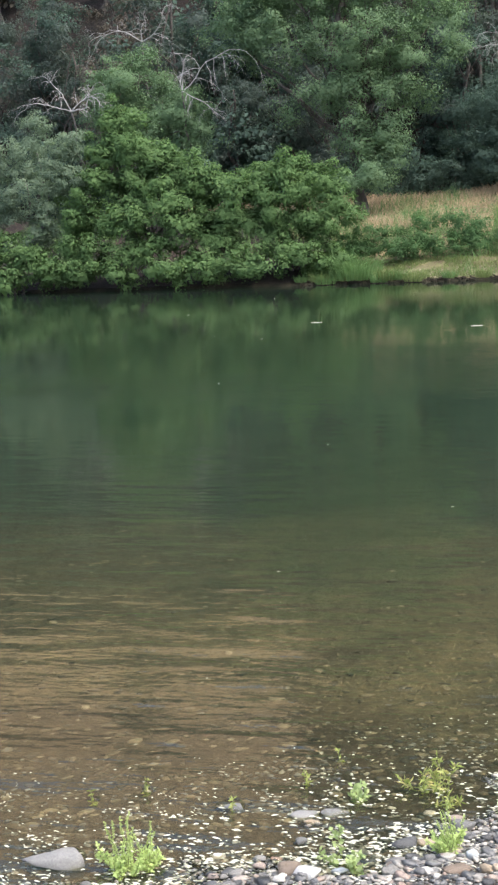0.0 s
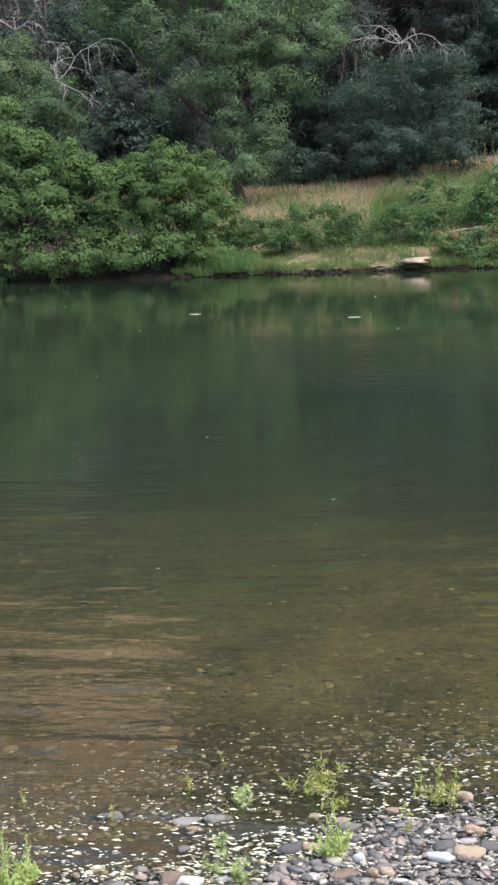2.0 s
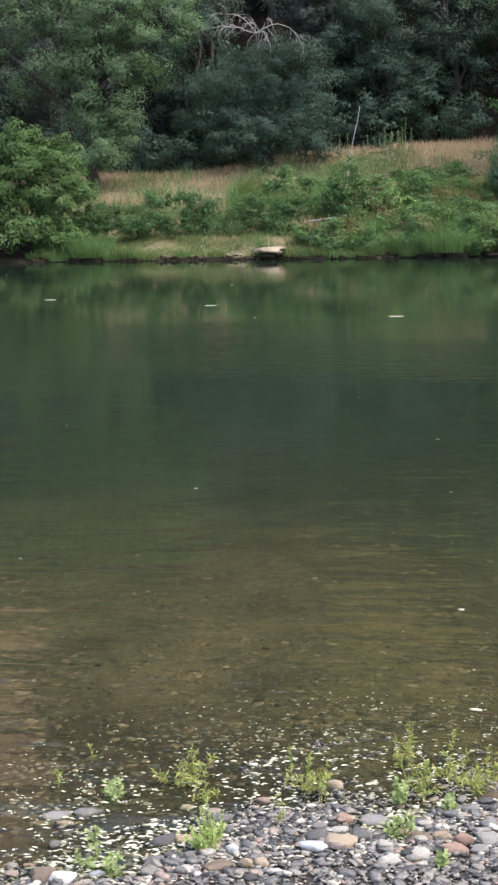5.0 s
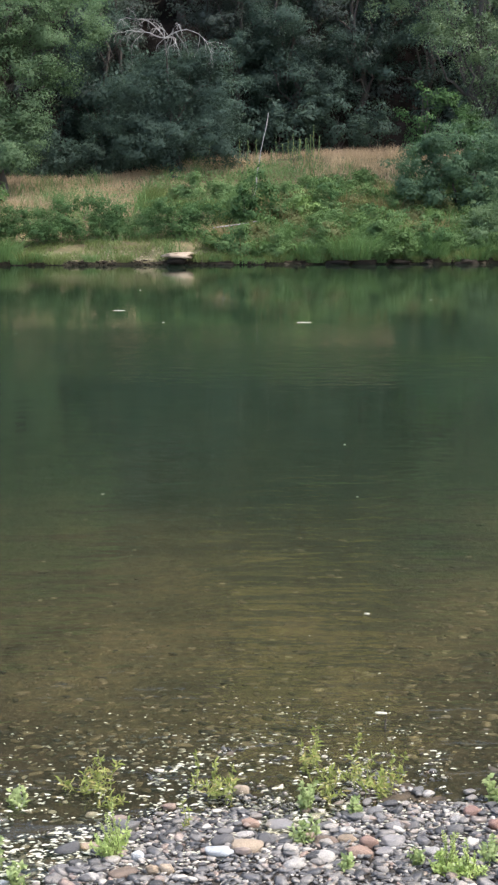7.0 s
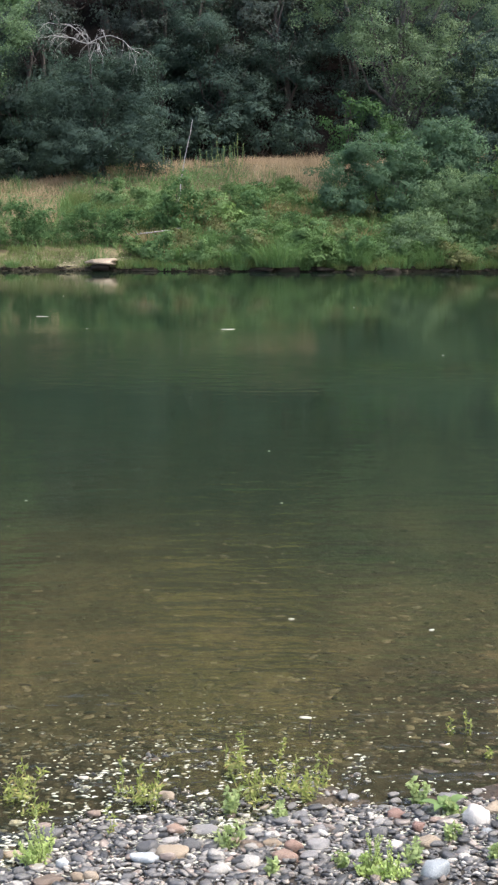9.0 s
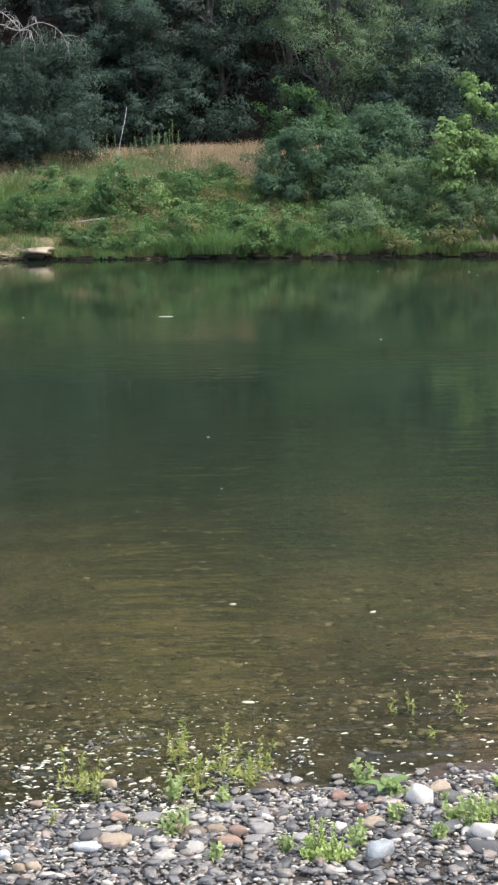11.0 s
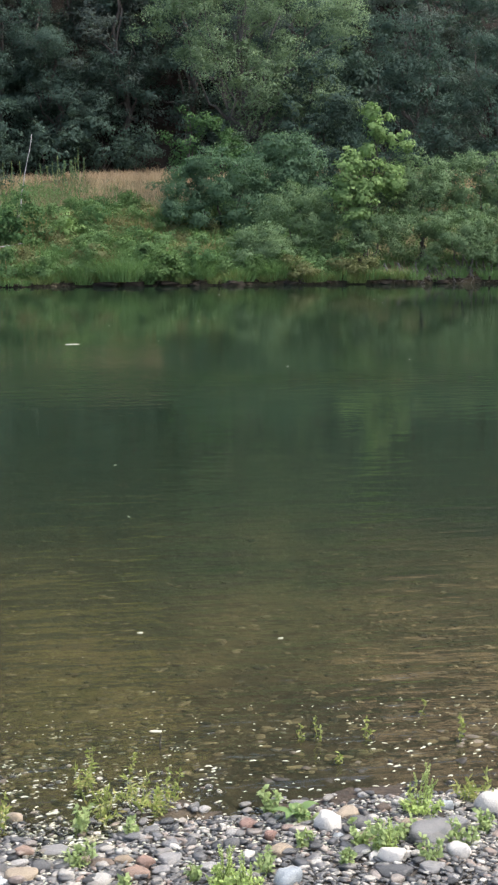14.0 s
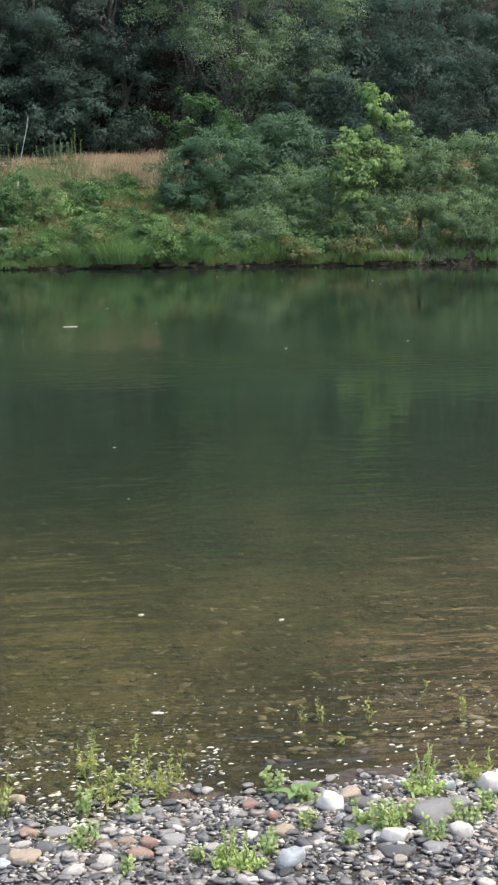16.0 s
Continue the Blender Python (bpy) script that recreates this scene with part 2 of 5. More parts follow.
WATER_SWELL, WATER_RIPPLE = 0.017, 0.0098
WATER = water_material()
LEAF_BRIGHT = leaf_material("leaf_bright", [(0.0, (0.070, 0.129, 0.050)), (0.5, (0.108, 0.180, 0.073)), (1.0, (0.174, 0.257, 0.121))])
LEAF_MID = leaf_material("leaf_mid", [(0.0, (0.089, 0.157, 0.073)), (0.6, (0.140, 0.225, 0.101)), (1.0, (0.220, 0.300, 0.157))])
LEAF_SOFT = leaf_material("leaf_soft", [(0.0, (0.104, 0.166, 0.094)), (0.6, (0.146, 0.220, 0.126)), (1.0, (0.202, 0.280, 0.172))])
LEAF_GREY = leaf_material("leaf_grey", [(0.0, (0.129, 0.192, 0.117)), (0.6, (0.201, 0.275, 0.171)), (1.0, (0.287, 0.365, 0.238))])
LEAF_DUSTY = leaf_material("leaf_dusty", [(0.0, (0.128, 0.174, 0.125)), (0.6, (0.165, 0.220, 0.158)), (1.0, (0.218, 0.275, 0.197))])
LEAF_WILLOW = leaf_material("leaf_willow", [(0.0, (0.109, 0.167, 0.092)), (0.6, (0.158, 0.233, 0.131)), (1.0, (0.220, 0.301, 0.182))])
LEAF_DARK = leaf_material("leaf_dark", [(0.0, (0.068, 0.088, 0.080)), (0.6, (0.092, 0.117, 0.107)), (1.0, (0.118, 0.146, 0.134))], 0.42)
LEAF_DEEP = leaf_material("leaf_deep", [(0.0, (0.052, 0.083, 0.070)), (0.6, (0.077, 0.118, 0.100)), (1.0, (0.113, 0.155, 0.134))], 0.42)
LEAF_BLUE = leaf_material("leaf_blue", [(0.0, (0.072, 0.125, 0.082)), (0.6, (0.106, 0.175, 0.110)), (1.0, (0.154, 0.229, 0.144))])
LEAF_BROWN = leaf_material("leaf_brown", [(0.0, (0.075, 0.065, 0.055)), (0.6, (0.105, 0.092, 0.078)), (1.0, (0.14, 0.125, 0.10))], 0.15)
LEAF_STRAW = leaf_material("leaf_straw", [(0.0, (0.36, 0.37, 0.13)), (0.6, (0.48, 0.48, 0.19)), (1.0, (0.58, 0.57, 0.25))])
LEAF_YOUNG = leaf_material("leaf_young", [(0.0, (0.135, 0.230, 0.084)), (0.5, (0.205, 0.305, 0.125)), (1.0, (0.295, 0.385, 0.195))], 0.4)
LEAF_HEDGE = leaf_material("leaf_hedge", [(0.0, (0.055, 0.118, 0.050)), (0.5, (0.084, 0.154, 0.067)), (1.0, (0.128, 0.212, 0.098))])
LEAF_RUSTY = leaf_material("leaf_rusty", [(0.0, (0.119, 0.110, 0.055)), (0.5, (0.145, 0.160, 0.077)), (1.0, (0.204, 0.210, 0.121))])
LEAF_WEED = leaf_material("leaf_weed", [(0.0, (0.36, 0.46, 0.16)), (0.5, (0.48, 0.58, 0.23)), (1.0, (0.68, 0.74, 0.42))], 0.4)
LEAF_OLIVE = leaf_material("leaf_olive", [(0.0, (0.21, 0.26, 0.07)), (0.5, (0.35, 0.395, 0.13)), (0.85, (0.52, 0.53, 0.23)), (1.0, (0.40, 0.22, 0.11))], 0.4, spread=(0.05, 0.95))
LEAF_MINT = leaf_material("leaf_mint", [(0.0, (0.257, 0.345, 0.150)), (0.6, (0.386, 0.460, 0.218)), (1.0, (0.543, 0.575, 0.321))], 0.35)
GRASS_DRY = leaf_material("grass_dry", [(0.0, (0.306, 0.210, 0.144)), (0.5, (0.452, 0.338, 0.238)), (1.0, (0.588, 0.473, 0.338))], 0.25, 0.7)
GRASS_GREEN = leaf_material("grass_green", [(0.0, (0.081, 0.143, 0.063)), (0.5, (0.135, 0.228, 0.091)), (1.0, (0.241, 0.329, 0.156))], 0.35, 0.6)
GRASS_PALE = leaf_material("grass_pale", [(0.0, (0.09, 0.135, 0.05)), (0.5, (0.15, 0.195, 0.075)), (1.0, (0.27, 0.28, 0.14))], 0.3, 0.65)
GRASS_STRAW = leaf_material("grass_straw", [(0.0, (0.20, 0.16, 0.09)), (0.5, (0.31, 0.25, 0.14)), (1.0, (0.42, 0.35, 0.22))], 0.3, 0.7)
PALE_LEAF = leaf_material("pale_leaf", [(0.0, (0.62, 0.60, 0.50)), (1.0, (0.75, 0.73, 0.66))], 0.2)
FLUFF_GLINT = leaf_material("seed_fluff", [(0.0, (0.54, 0.52, 0.42)), (0.5, (0.70, 0.69, 0.60)), (1.0, (0.80, 0.79, 0.73))], 0.3, 0.8)
STEM = bark_material("stem", (0.16, 0.20, 0.06), (0.30, 0.32, 0.12), 60.0)
BARK = bark_material("bark", (0.035, 0.028, 0.023), (0.100, 0.085, 0.073))
BARK_PALE = bark_material("dead_wood", (0.22, 0.21, 0.205), (0.46, 0.445, 0.43), 9.0)
BARK_GREY = bark_material("bark_grey", (0.055, 0.050, 0.047), (0.140, 0.125, 0.115))
GREYS = [(0.0, (0.034, 0.035, 0.035)), (0.25, (0.098, 0.099, 0.099)), (0.48, (0.172, 0.169, 0.164)), (0.68, (0.255, 0.241, 0.216)),
         (0.77, (0.27, 0.200, 0.160)), (0.87, (0.36, 0.340, 0.300)), (1.0, (0.58, 0.555, 0.50))]
PEBBLES = stone_material("pebbles", GREYS, island=True, rough=0.34)
BED_STONE = stone_material("bed_stone", [(0.0, (0.030, 0.024, 0.017)), (0.4, (0.085, 0.068, 0.046)), (0.75, (0.145, 0.116, 0.078)), (1.0, (0.25, 0.205, 0.145))], island=True)
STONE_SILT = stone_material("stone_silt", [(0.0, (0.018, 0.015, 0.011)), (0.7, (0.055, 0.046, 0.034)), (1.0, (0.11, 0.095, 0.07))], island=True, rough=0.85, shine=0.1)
STONE_MIX = stone_material("stone_mixed", GREYS)
STONE_GREY = stone_material("stone_grey", [(0.0, (0.154, 0.155, 0.153)), (1.0, (0.278, 0.270, 0.260))])
STONE_SLATE = stone_material("stone_slate", [(0.0, (0.083, 0.085, 0.088)), (1.0, (0.168, 0.165, 0.156))])
STONE_WHITE = stone_material("stone_white", [(0.0, (0.54, 0.51, 0.47)), (1.0, (0.66, 0.64, 0.60))], spots=0.15)
STONE_PALE = stone_material("stone_pale", [(0.0, (0.33, 0.325, 0.31)), (1.0, (0.45, 0.43, 0.39))])
STONE_TAN = stone_material("stone_tan", [(0.0, (0.30, 0.235, 0.16)), (1.0, (0.42, 0.35, 0.26))])
STONE_RED = stone_material("stone_red", [(0.0, (0.25, 0.150, 0.120)), (1.0, (0.34, 0.25, 0.185))])
STONE_BLUE = stone_material("stone_blue", [(0.0, (0.31, 0.345, 0.365)), (1.0, (0.50, 0.53, 0.54))])
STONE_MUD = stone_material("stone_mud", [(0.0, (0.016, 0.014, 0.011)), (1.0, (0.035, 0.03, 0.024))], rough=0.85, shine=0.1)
STONE_BROWN = stone_material("stone_brown", [(0.0, (0.12, 0.09, 0.065)), (1.0, (0.22, 0.17, 0.13))])
GRAVEL = earth_material("fine_gravel", [(0.3, (0.032, 0.029, 0.026)), (0.5, (0.058, 0.053, 0.047)), (0.7, (0.105, 0.096, 0.086))], 14.0, 120.0, 0.006)
BED = bed_material()
SOIL = earth_material("bank_soil", [(0.3, (0.06, 0.05, 0.03)), (0.5, (0.12, 0.11, 0.06)), (0.7, (0.22, 0.19, 0.11))], 0.8, 9.0, 0.05)
# brown hill litter, near black because shade under trees and bushes is in its colour
LITTER_SHADE = earth_material("hill_litter", [(0.3, (0.012, 0.011, 0.010)), (0.5, (0.024, 0.020, 0.017)), (0.7, (0.051, 0.038, 0.034))], 0.5, 5.0, 0.1)
# bank mud, blackened so its colour carries the shade of the undercut
MUD_SHADE = earth_material("bank_mud", [(0.3, (0.012, 0.011, 0.008)), (0.5, (0.024, 0.021, 0.014)), (0.7, (0.050, 0.043, 0.029))], 1.2, 12.0, 0.05)
DRY_HILL = earth_material("dry_hill", [(0.3, (0.278, 0.186, 0.115)), (0.5, (0.416, 0.292, 0.186)), (0.7, (0.526, 0.385, 0.256))], 0.12, 2.5, 0.15)
SAND = earth_material("bank_sand", [(0.3, (0.070, 0.075, 0.038)), (0.5, (0.125, 0.122, 0.066)), (0.7, (0.225, 0.210, 0.140))], 1.5, 30.0, 0.02)


# ---- the lie of the land ----
def smooth(a, b, x):
    s = min(1.0, max(0.0, (x - a) / (b - a)))
    return s * s * (3 - 2 * s)


def near_shore(x):
    return 4.16 - 0.95 * smooth(0.1, -2.0, x) if x < 0.1 else 4.16 + 0.12 * smooth(0.1, 1.6, x)


def far_shore(x):
    return 57.4 + 0.14 * max(0.0, -14 - x) + 0.35 * noise.noise(Vector((x * 0.35, 3.1, 0))) + 0.14 * noise.noise(Vector((x * 0.9, 8.1, 0))) - 0.5 * smooth(12, 30, x)


def land(x, y):
    """Height of the ground: gravel bar, river bed, far bank, meadow and hill; the water stands at 0."""
    a = near_shore(max(-3, min(3, x)))
    b = far_shore(max(-60.0, min(60.0, x)))
    if y < a:
        z = (0.075 - 0.03 * smooth(-0.2, -1.2, x)) * min(a - y, 6) + 0.03 * max(0.0, a - 6 - y)
        z = min(z, 3.0)
        z -= (0.03 + 0.022 * smooth(0.6, 0.1, x)) * max(0.0, noise.noise(Vector((x * 2.3, y * 3.0, 21.0)))) * smooth(-0.75, -0.15, y - a)
    elif y < b:
        d = y - a
        z = -0.006 * smooth(0, 0.12, d) - 0.016 * min(d, 0.6) - 0.10 * min(max(d - 0.6, 0), 10) - 0.03 * min(max(d - 10, 0), 25)
        z = max(z, -0.05 - 0.45 * (b - y))
    else:
        s = y - b
        left = smooth(1, -9, x)
        z = (0.15 + 0.10 * smooth(0.8, 2.4, x) * (0.6 + noise.noise(Vector((x * 0.7, 4.0, 0)))) + 0.06 * smooth(13, 16, x)) * smooth(0, 0.26, s) + 0.70 * smooth(0.15, 3, s) + 1.55 * smooth(2.5, 8, s)
        z += (2.55 - 1.25 * left) * smooth(8, 17, s)
        z += 0.9 * max(0.0, min(s, 120) - 19 - 2 * left) * smooth(18, 30, s)
        z += 0.25 * noise.noise(Vector((x * 0.22, y * 0.22, 0.5))) * smooth(0.5, 4, s) * (1 + smooth(15, 30, s) * 2)
    if y < 9:
        z -= 0.012 * smooth(0.1, -0.6, x) + 0.012 * smooth(-0.7, -1.3, x) * smooth(a, a + 0.25, y)
        z += 0.016 * noise.noise(Vector((x * 3.1, y * 3.1, 2.0))) + 0.008 * noise.noise(Vector((x * 9, y * 9, 4.0)))
    elif y < b:
        z += 0.05 * noise.noise(Vector((x * 0.8, y * 0.8, 2.0)))
    return z


def steps(*spans):
    out = []
    for a, b, n in spans:
        out += list(np.linspace(a, b, n, endpoint=False))
    return out + [spans[-1][1]]


xs = steps((-900, -60, 14), (-60, -30, 20), (-30, -3, 84), (-3, 3, 120), (3, 30, 84), (30, 60, 20), (60, 900, 14))
ys = steps((-900, -10, 16), (-10, 2.8, 14), (2.8, 5.5, 54), (5.5, 12, 26), (12, 56, 30), (56, 59, 30), (59, 62, 14), (62, 80, 36), (80, 180, 40), (180, 900, 16))
grid = np.array([[(x, y, land(x, y)) for x in xs] for y in ys])
nx, ny = len(xs), len(ys)
faces, slots = [], []
for j in range(ny - 1):
    for i in range(nx - 1):
        faces.append((j * nx + i, j * nx + i + 1, (j + 1) * nx + i + 1, (j + 1) * nx + i))
        x, y = (xs[i] + xs[i + 1]) / 2, (ys[j] + ys[j + 1]) / 2
        s = y - far_shore(max(-60.0, min(60.0, x)))
        beach = -9.0 < x < -0.8 and 0.5 < s < 1.5 + 1.6 * noise.noise(Vector((x * 0.6, y, 0)))
        # slot 3 under the left bushes paints the dark of their hollows
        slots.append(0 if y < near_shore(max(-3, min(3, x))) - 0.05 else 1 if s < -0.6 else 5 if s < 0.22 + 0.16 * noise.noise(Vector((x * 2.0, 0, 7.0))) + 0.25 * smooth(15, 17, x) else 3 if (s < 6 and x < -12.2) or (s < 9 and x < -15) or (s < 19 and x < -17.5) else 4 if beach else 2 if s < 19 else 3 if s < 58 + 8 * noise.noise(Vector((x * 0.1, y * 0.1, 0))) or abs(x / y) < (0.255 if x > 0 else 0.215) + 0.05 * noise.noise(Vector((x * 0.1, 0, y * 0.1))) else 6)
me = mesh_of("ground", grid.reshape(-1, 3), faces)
for m in (GRAVEL, BED, SOIL, LITTER_SHADE, SAND, MUD_SHADE, DRY_HILL):
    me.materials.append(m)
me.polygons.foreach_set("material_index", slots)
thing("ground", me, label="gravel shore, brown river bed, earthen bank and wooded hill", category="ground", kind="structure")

wx = steps((-900, -40, 6), (-40, 40, 40), (40, 900, 6))
wy = steps((1.6, 6, 16), (6, 60, 40), (60, 75, 4))
wv = [(x, y, 0.0) for y in wy for x in wx]
wf = [(j * len(wx) + i, j * len(wx) + i + 1, (j + 1) * len(wx) + i + 1, (j + 1) * len(wx) + i) for j in range(len(wy) - 1) for i in range(len(wx) - 1)]
river = thing("water", mesh_of("water", wv, wf, WATER), label="calm green-brown river water with faint ripples", category="river", kind="structure")
river.visible_shadow = False


# ---- trees and bushes of the far bank ----
def leaf_quads(centre, normal, length, width, r, sag=0.25):
    """A folded rhombus for each leaf."""
    n = len(centre)
    a = unit(np.cross(normal, r.normal(size=(n, 3))))
    a[:, 2] -= sag
    a = unit(a)
    s = unit(np.cross(normal, a))
    k = r.uniform(0.65, 1.35, (n, 1))
    ln, wd = length * k, width * k
    fold = unit(np.cross(a, s)) * wd * 0.18
    v = np.stack([centre, centre + a * ln * 0.5 + s * wd * 0.5 + fold, centre + a * ln, centre + a * ln * 0.5 - s * wd * 0.5 + fold], 1).reshape(-1, 3)
    return v, np.arange(4 * n).reshape(n, 4)[:, ::-1]


def crown_mesh(name, lobes, clumps, per, clump, leaf, mat, r, sag=0.25, inner=0.35):
    """Leaves in clumps, the clumps in flat boughs over the outside of a crown's lobes, thinner within."""
    vol = np.array([(l[3] * l[4] + l[4] * l[5] + l[3] * l[5]) for l in lobes])
    share = np.maximum(1, (clumps * vol / vol.sum())).astype(int)
    cs, ns = [], []
    for (x, y, z, rx, ry, rz), k in zip(lobes, share):
        b = max(2, int(k / 3.6))
        u = unit(r.normal(size=(b, 3)))
        u[:, 2] = np.where(u[:, 2] < -0.55, -u[:, 2] * 0.5, u[:, 2])
        u = unit(u)
        d = np.where(r.random((b, 1)) < inner, r.uniform(0.35, 0.8, (b, 1)), r.uniform(0.8, 1.1, (b, 1)))
        bough = np.array((x, y, z)) + u * d * np.array((rx, ry, rz))
        own = r.integers(0, b, k)
        off = r.normal(size=(k, 3)) * 0.62
        cs.append(bough[own] + off * clump * np.array((1.05, 1.0, 0.8)))
        ns.append(unit(u[own] * 0.55 + off * np.array((0.6, 0.6, 1.0)) + np.array((0, 0, 0.2))))
    cs, ns = np.concatenate(cs), np.concatenate(ns)
    size = clump * r.uniform(0.6, 1.45, (len(cs), 1, 1))
    way = unit(r.normal(size=(len(cs), per, 3)) + np.array((0, 0, 0.5)))
    pts = (cs[:, None] + way * size * r.uniform(0.4, 1.0, (len(cs), per, 1)) * np.array((1.0, 1.0, 0.7))).reshape(-1, 3)
    nrm = unit(way.reshape(-1, 3) * 0.75 + np.repeat(ns, per, 0) * 0.5 + np.array((0, 0, 0.2)) + r.normal(size=(len(pts), 3)) * 0.26)
    v, f = leaf_quads(pts, nrm, leaf, leaf * 0.66, r, sag)
    v[:, 2] = np.maximum(v[:, 2], -0.45)
    me = mesh_of(name, v, f, mat)
    soft = unit(way.reshape(-1, 3) * 0.6 + np.repeat(ns, per, 0) * 0.7 + nrm * 0.25 + np.array((0, 0, 0.1)))
    me.normals_split_custom_set_from_vertices(np.repeat(soft, 4, 0).tolist())
    return me


def tree(name, at, lobes, clumps, per, clump, leaf, mat, seed, trunk=0.12, stems=1, bark=None, lean=(0, 0), label="", category="tree", group="", sag=0.25, inner=0.35):
    """A tree or bush: trunks from the ground, a limb into each lobe, and the crown. Lobes: centre and half-widths, from the foot."""
    r = np.random.default_rng(seed)
    bark = bark or BARK
    root = thing(name, at=at, label=label, category=category, group=group)
    high = max(l[2] for l in lobes)
    for k in range(stems):
        lobe = lobes[k % len(lobes)] if stems > 1 else max(lobes, key=lambda l: l[2])
        foot = (r.normal(0, 0.18 * (stems > 1)), r.normal(0, 0.12 * (stems > 1)), -0.15)
        top = (lobe[0] * 0.7 + lean[0], lobe[1] * 0.7 + lean[1], lobe[2] if stems == 1 else lobe[2] * 0.9)
        p = crooked(foot, top, r, 8, 0.05)
        rad = trunk * np.linspace(1.0, 0.3, 9) * r.uniform(0.75, 1.1)
        rad[0] *= 1.35
        bole = part("trunk", mesh_of("trunk", *tube(p, rad, 9), bark), root)
        if stems == 1:
            for l in lobes:
                start = p[min(7, max(2, int(8 * l[2] / high * 0.55)))]
                q = crooked(start, l[:3], r, 6, 0.09)
                part("limb", mesh_of("limb", *tube(q, trunk * np.linspace(0.5, 0.1, 7), 5), bark), bole)
    part("crown", crown_mesh("crown", lobes, clumps, per, clump, leaf, mat, r, sag, inner), root)
    return root


def on_land(x, y, sink=0.0):
    return (x, y, land(x, y) - sink)


def bough(start, way, length, rad, depth, droop, r, pieces):
    """One crooked limb that forks; its twigs hang."""
    n = 9 if depth == 0 else 7
    p, d = [np.array(start, float)], unit(np.array(way, float))
    for i in range(n):
        d = unit(d + r.normal(0, 0.2, 3) * np.array((1.0, 0.6, 1.0)) + np.array((0, 0, -droop * (0.12 + 0.35 * (i / n) ** 1.5))))
        p.append(p[-1] + d * length / n)
    p = np.array(p)
    pieces.append(tube(p, rad * np.linspace(1.0, 0.3, n + 1), 6 if depth == 0 else 4))
    if depth == 2:
        return
    for k in range(9 if depth == 0 else 6):
        i = int(r.integers(2, n + 1))
        on = unit(p[i] - p[i - 1])
        side = unit(on * 0.7 + r.normal(0, 0.75, 3) * np.array((1.0, 0.5, 0.8)) + np.array((0, 0, 0.15 if depth == 0 else -0.4)))
        bough(p[i], side, length * r.uniform(0.28, 0.55), rad * (0.55 if depth == 0 else 0.5) * (1 - 0.45 * i / n), depth + 1, droop * 1.5, r, pieces)


def dead_branches(at, seed, spread, ways, droop, label, mat=None, thick=0.03):
    """A bare bleached snag: a grey trunk out of the hillside, and limbs that fork into hanging twigs. Ways: where the limbs go, across and up."""
    r = np.random.default_rng(seed)
    root = thing("dead_tree", at=at, label=label, category="dead tree")
    base = land(at[0], at[1] + 2.0) - at[2]
    part("trunk", mesh_of("trunk", *tube(crooked((0.2, 2.0, base - 0.2), (0, 0, 0), r, 7, 0.03), thick * np.linspace(3.0, 1.2, 8), 8), BARK_GREY), root)
    for across, up, reach in ways:
        pieces = []
        bough((0, 0, 0), (across, -0.25, up), spread * reach, thick, 0, droop, r, pieces)
        part("limb", mesh_of("limb", *joined(pieces), mat or BARK_PALE), root, "bare bleached limb")
    return root


# the large bright bush at the water's edge, its round neighbour and the dusty willow
tree("bush", on_land(-19.6, 59.4), [(-1.2, 0.3, 6.6, 0.75, 0.7, 0.9), (-1.9, 0.2, 5.5, 0.95, 0.9, 0.85), (-0.5, 0.0, 5.3, 0.95, 0.9, 0.85), (0.7, -0.2, 4.6, 1.0, 0.9, 0.9), (2.0, -0.2, 4.3, 1.05, 1.0, 0.85), (3.0, -0.3, 3.4, 0.95, 0.9, 1.0),
      (0.8, -0.6, 3.2, 1.15, 0.9, 0.95), (-1.0, -0.4, 3.9, 1.0, 0.95, 0.85), (-2.7, -0.3, 4.1, 0.95, 0.9, 0.9), (-0.7, -0.9, 2.5, 1.1, 0.8, 0.8), (1.7, -0.9, 2.0, 1.15, 0.8, 0.85), (3.1, -0.6, 2.0, 0.9, 0.8, 0.9),
      (-2.5, -0.7, 2.5, 1.0, 0.85, 0.9), (-3.2, -0.8, 1.1, 0.85, 0.75, 0.75), (0.2, -1.2, 1.2, 1.0, 0.7, 0.7), (2.5, -1.3, 0.75, 1.05, 0.7, 0.6), (-1.6, -1.4, 1.0, 0.95, 0.7, 0.7), (-2.6, -1.7, 0.45, 0.8, 0.5, 0.4), (1.0, -1.8, 0.4, 0.8, 0.5, 0.4), (-1.2, -1.9, 0.25, 0.9, 0.45, 0.35), (2.6, -1.9, 0.25, 0.9, 0.45, 0.35), (-3.6, -1.7, 0.3, 0.8, 0.45, 0.4)],
     940, 100, 0.42, 0.12, LEAF_BRIGHT, 11, 0.13, 4, label="large bright green leafy bush hanging over the water", category="bush", inner=0.25)
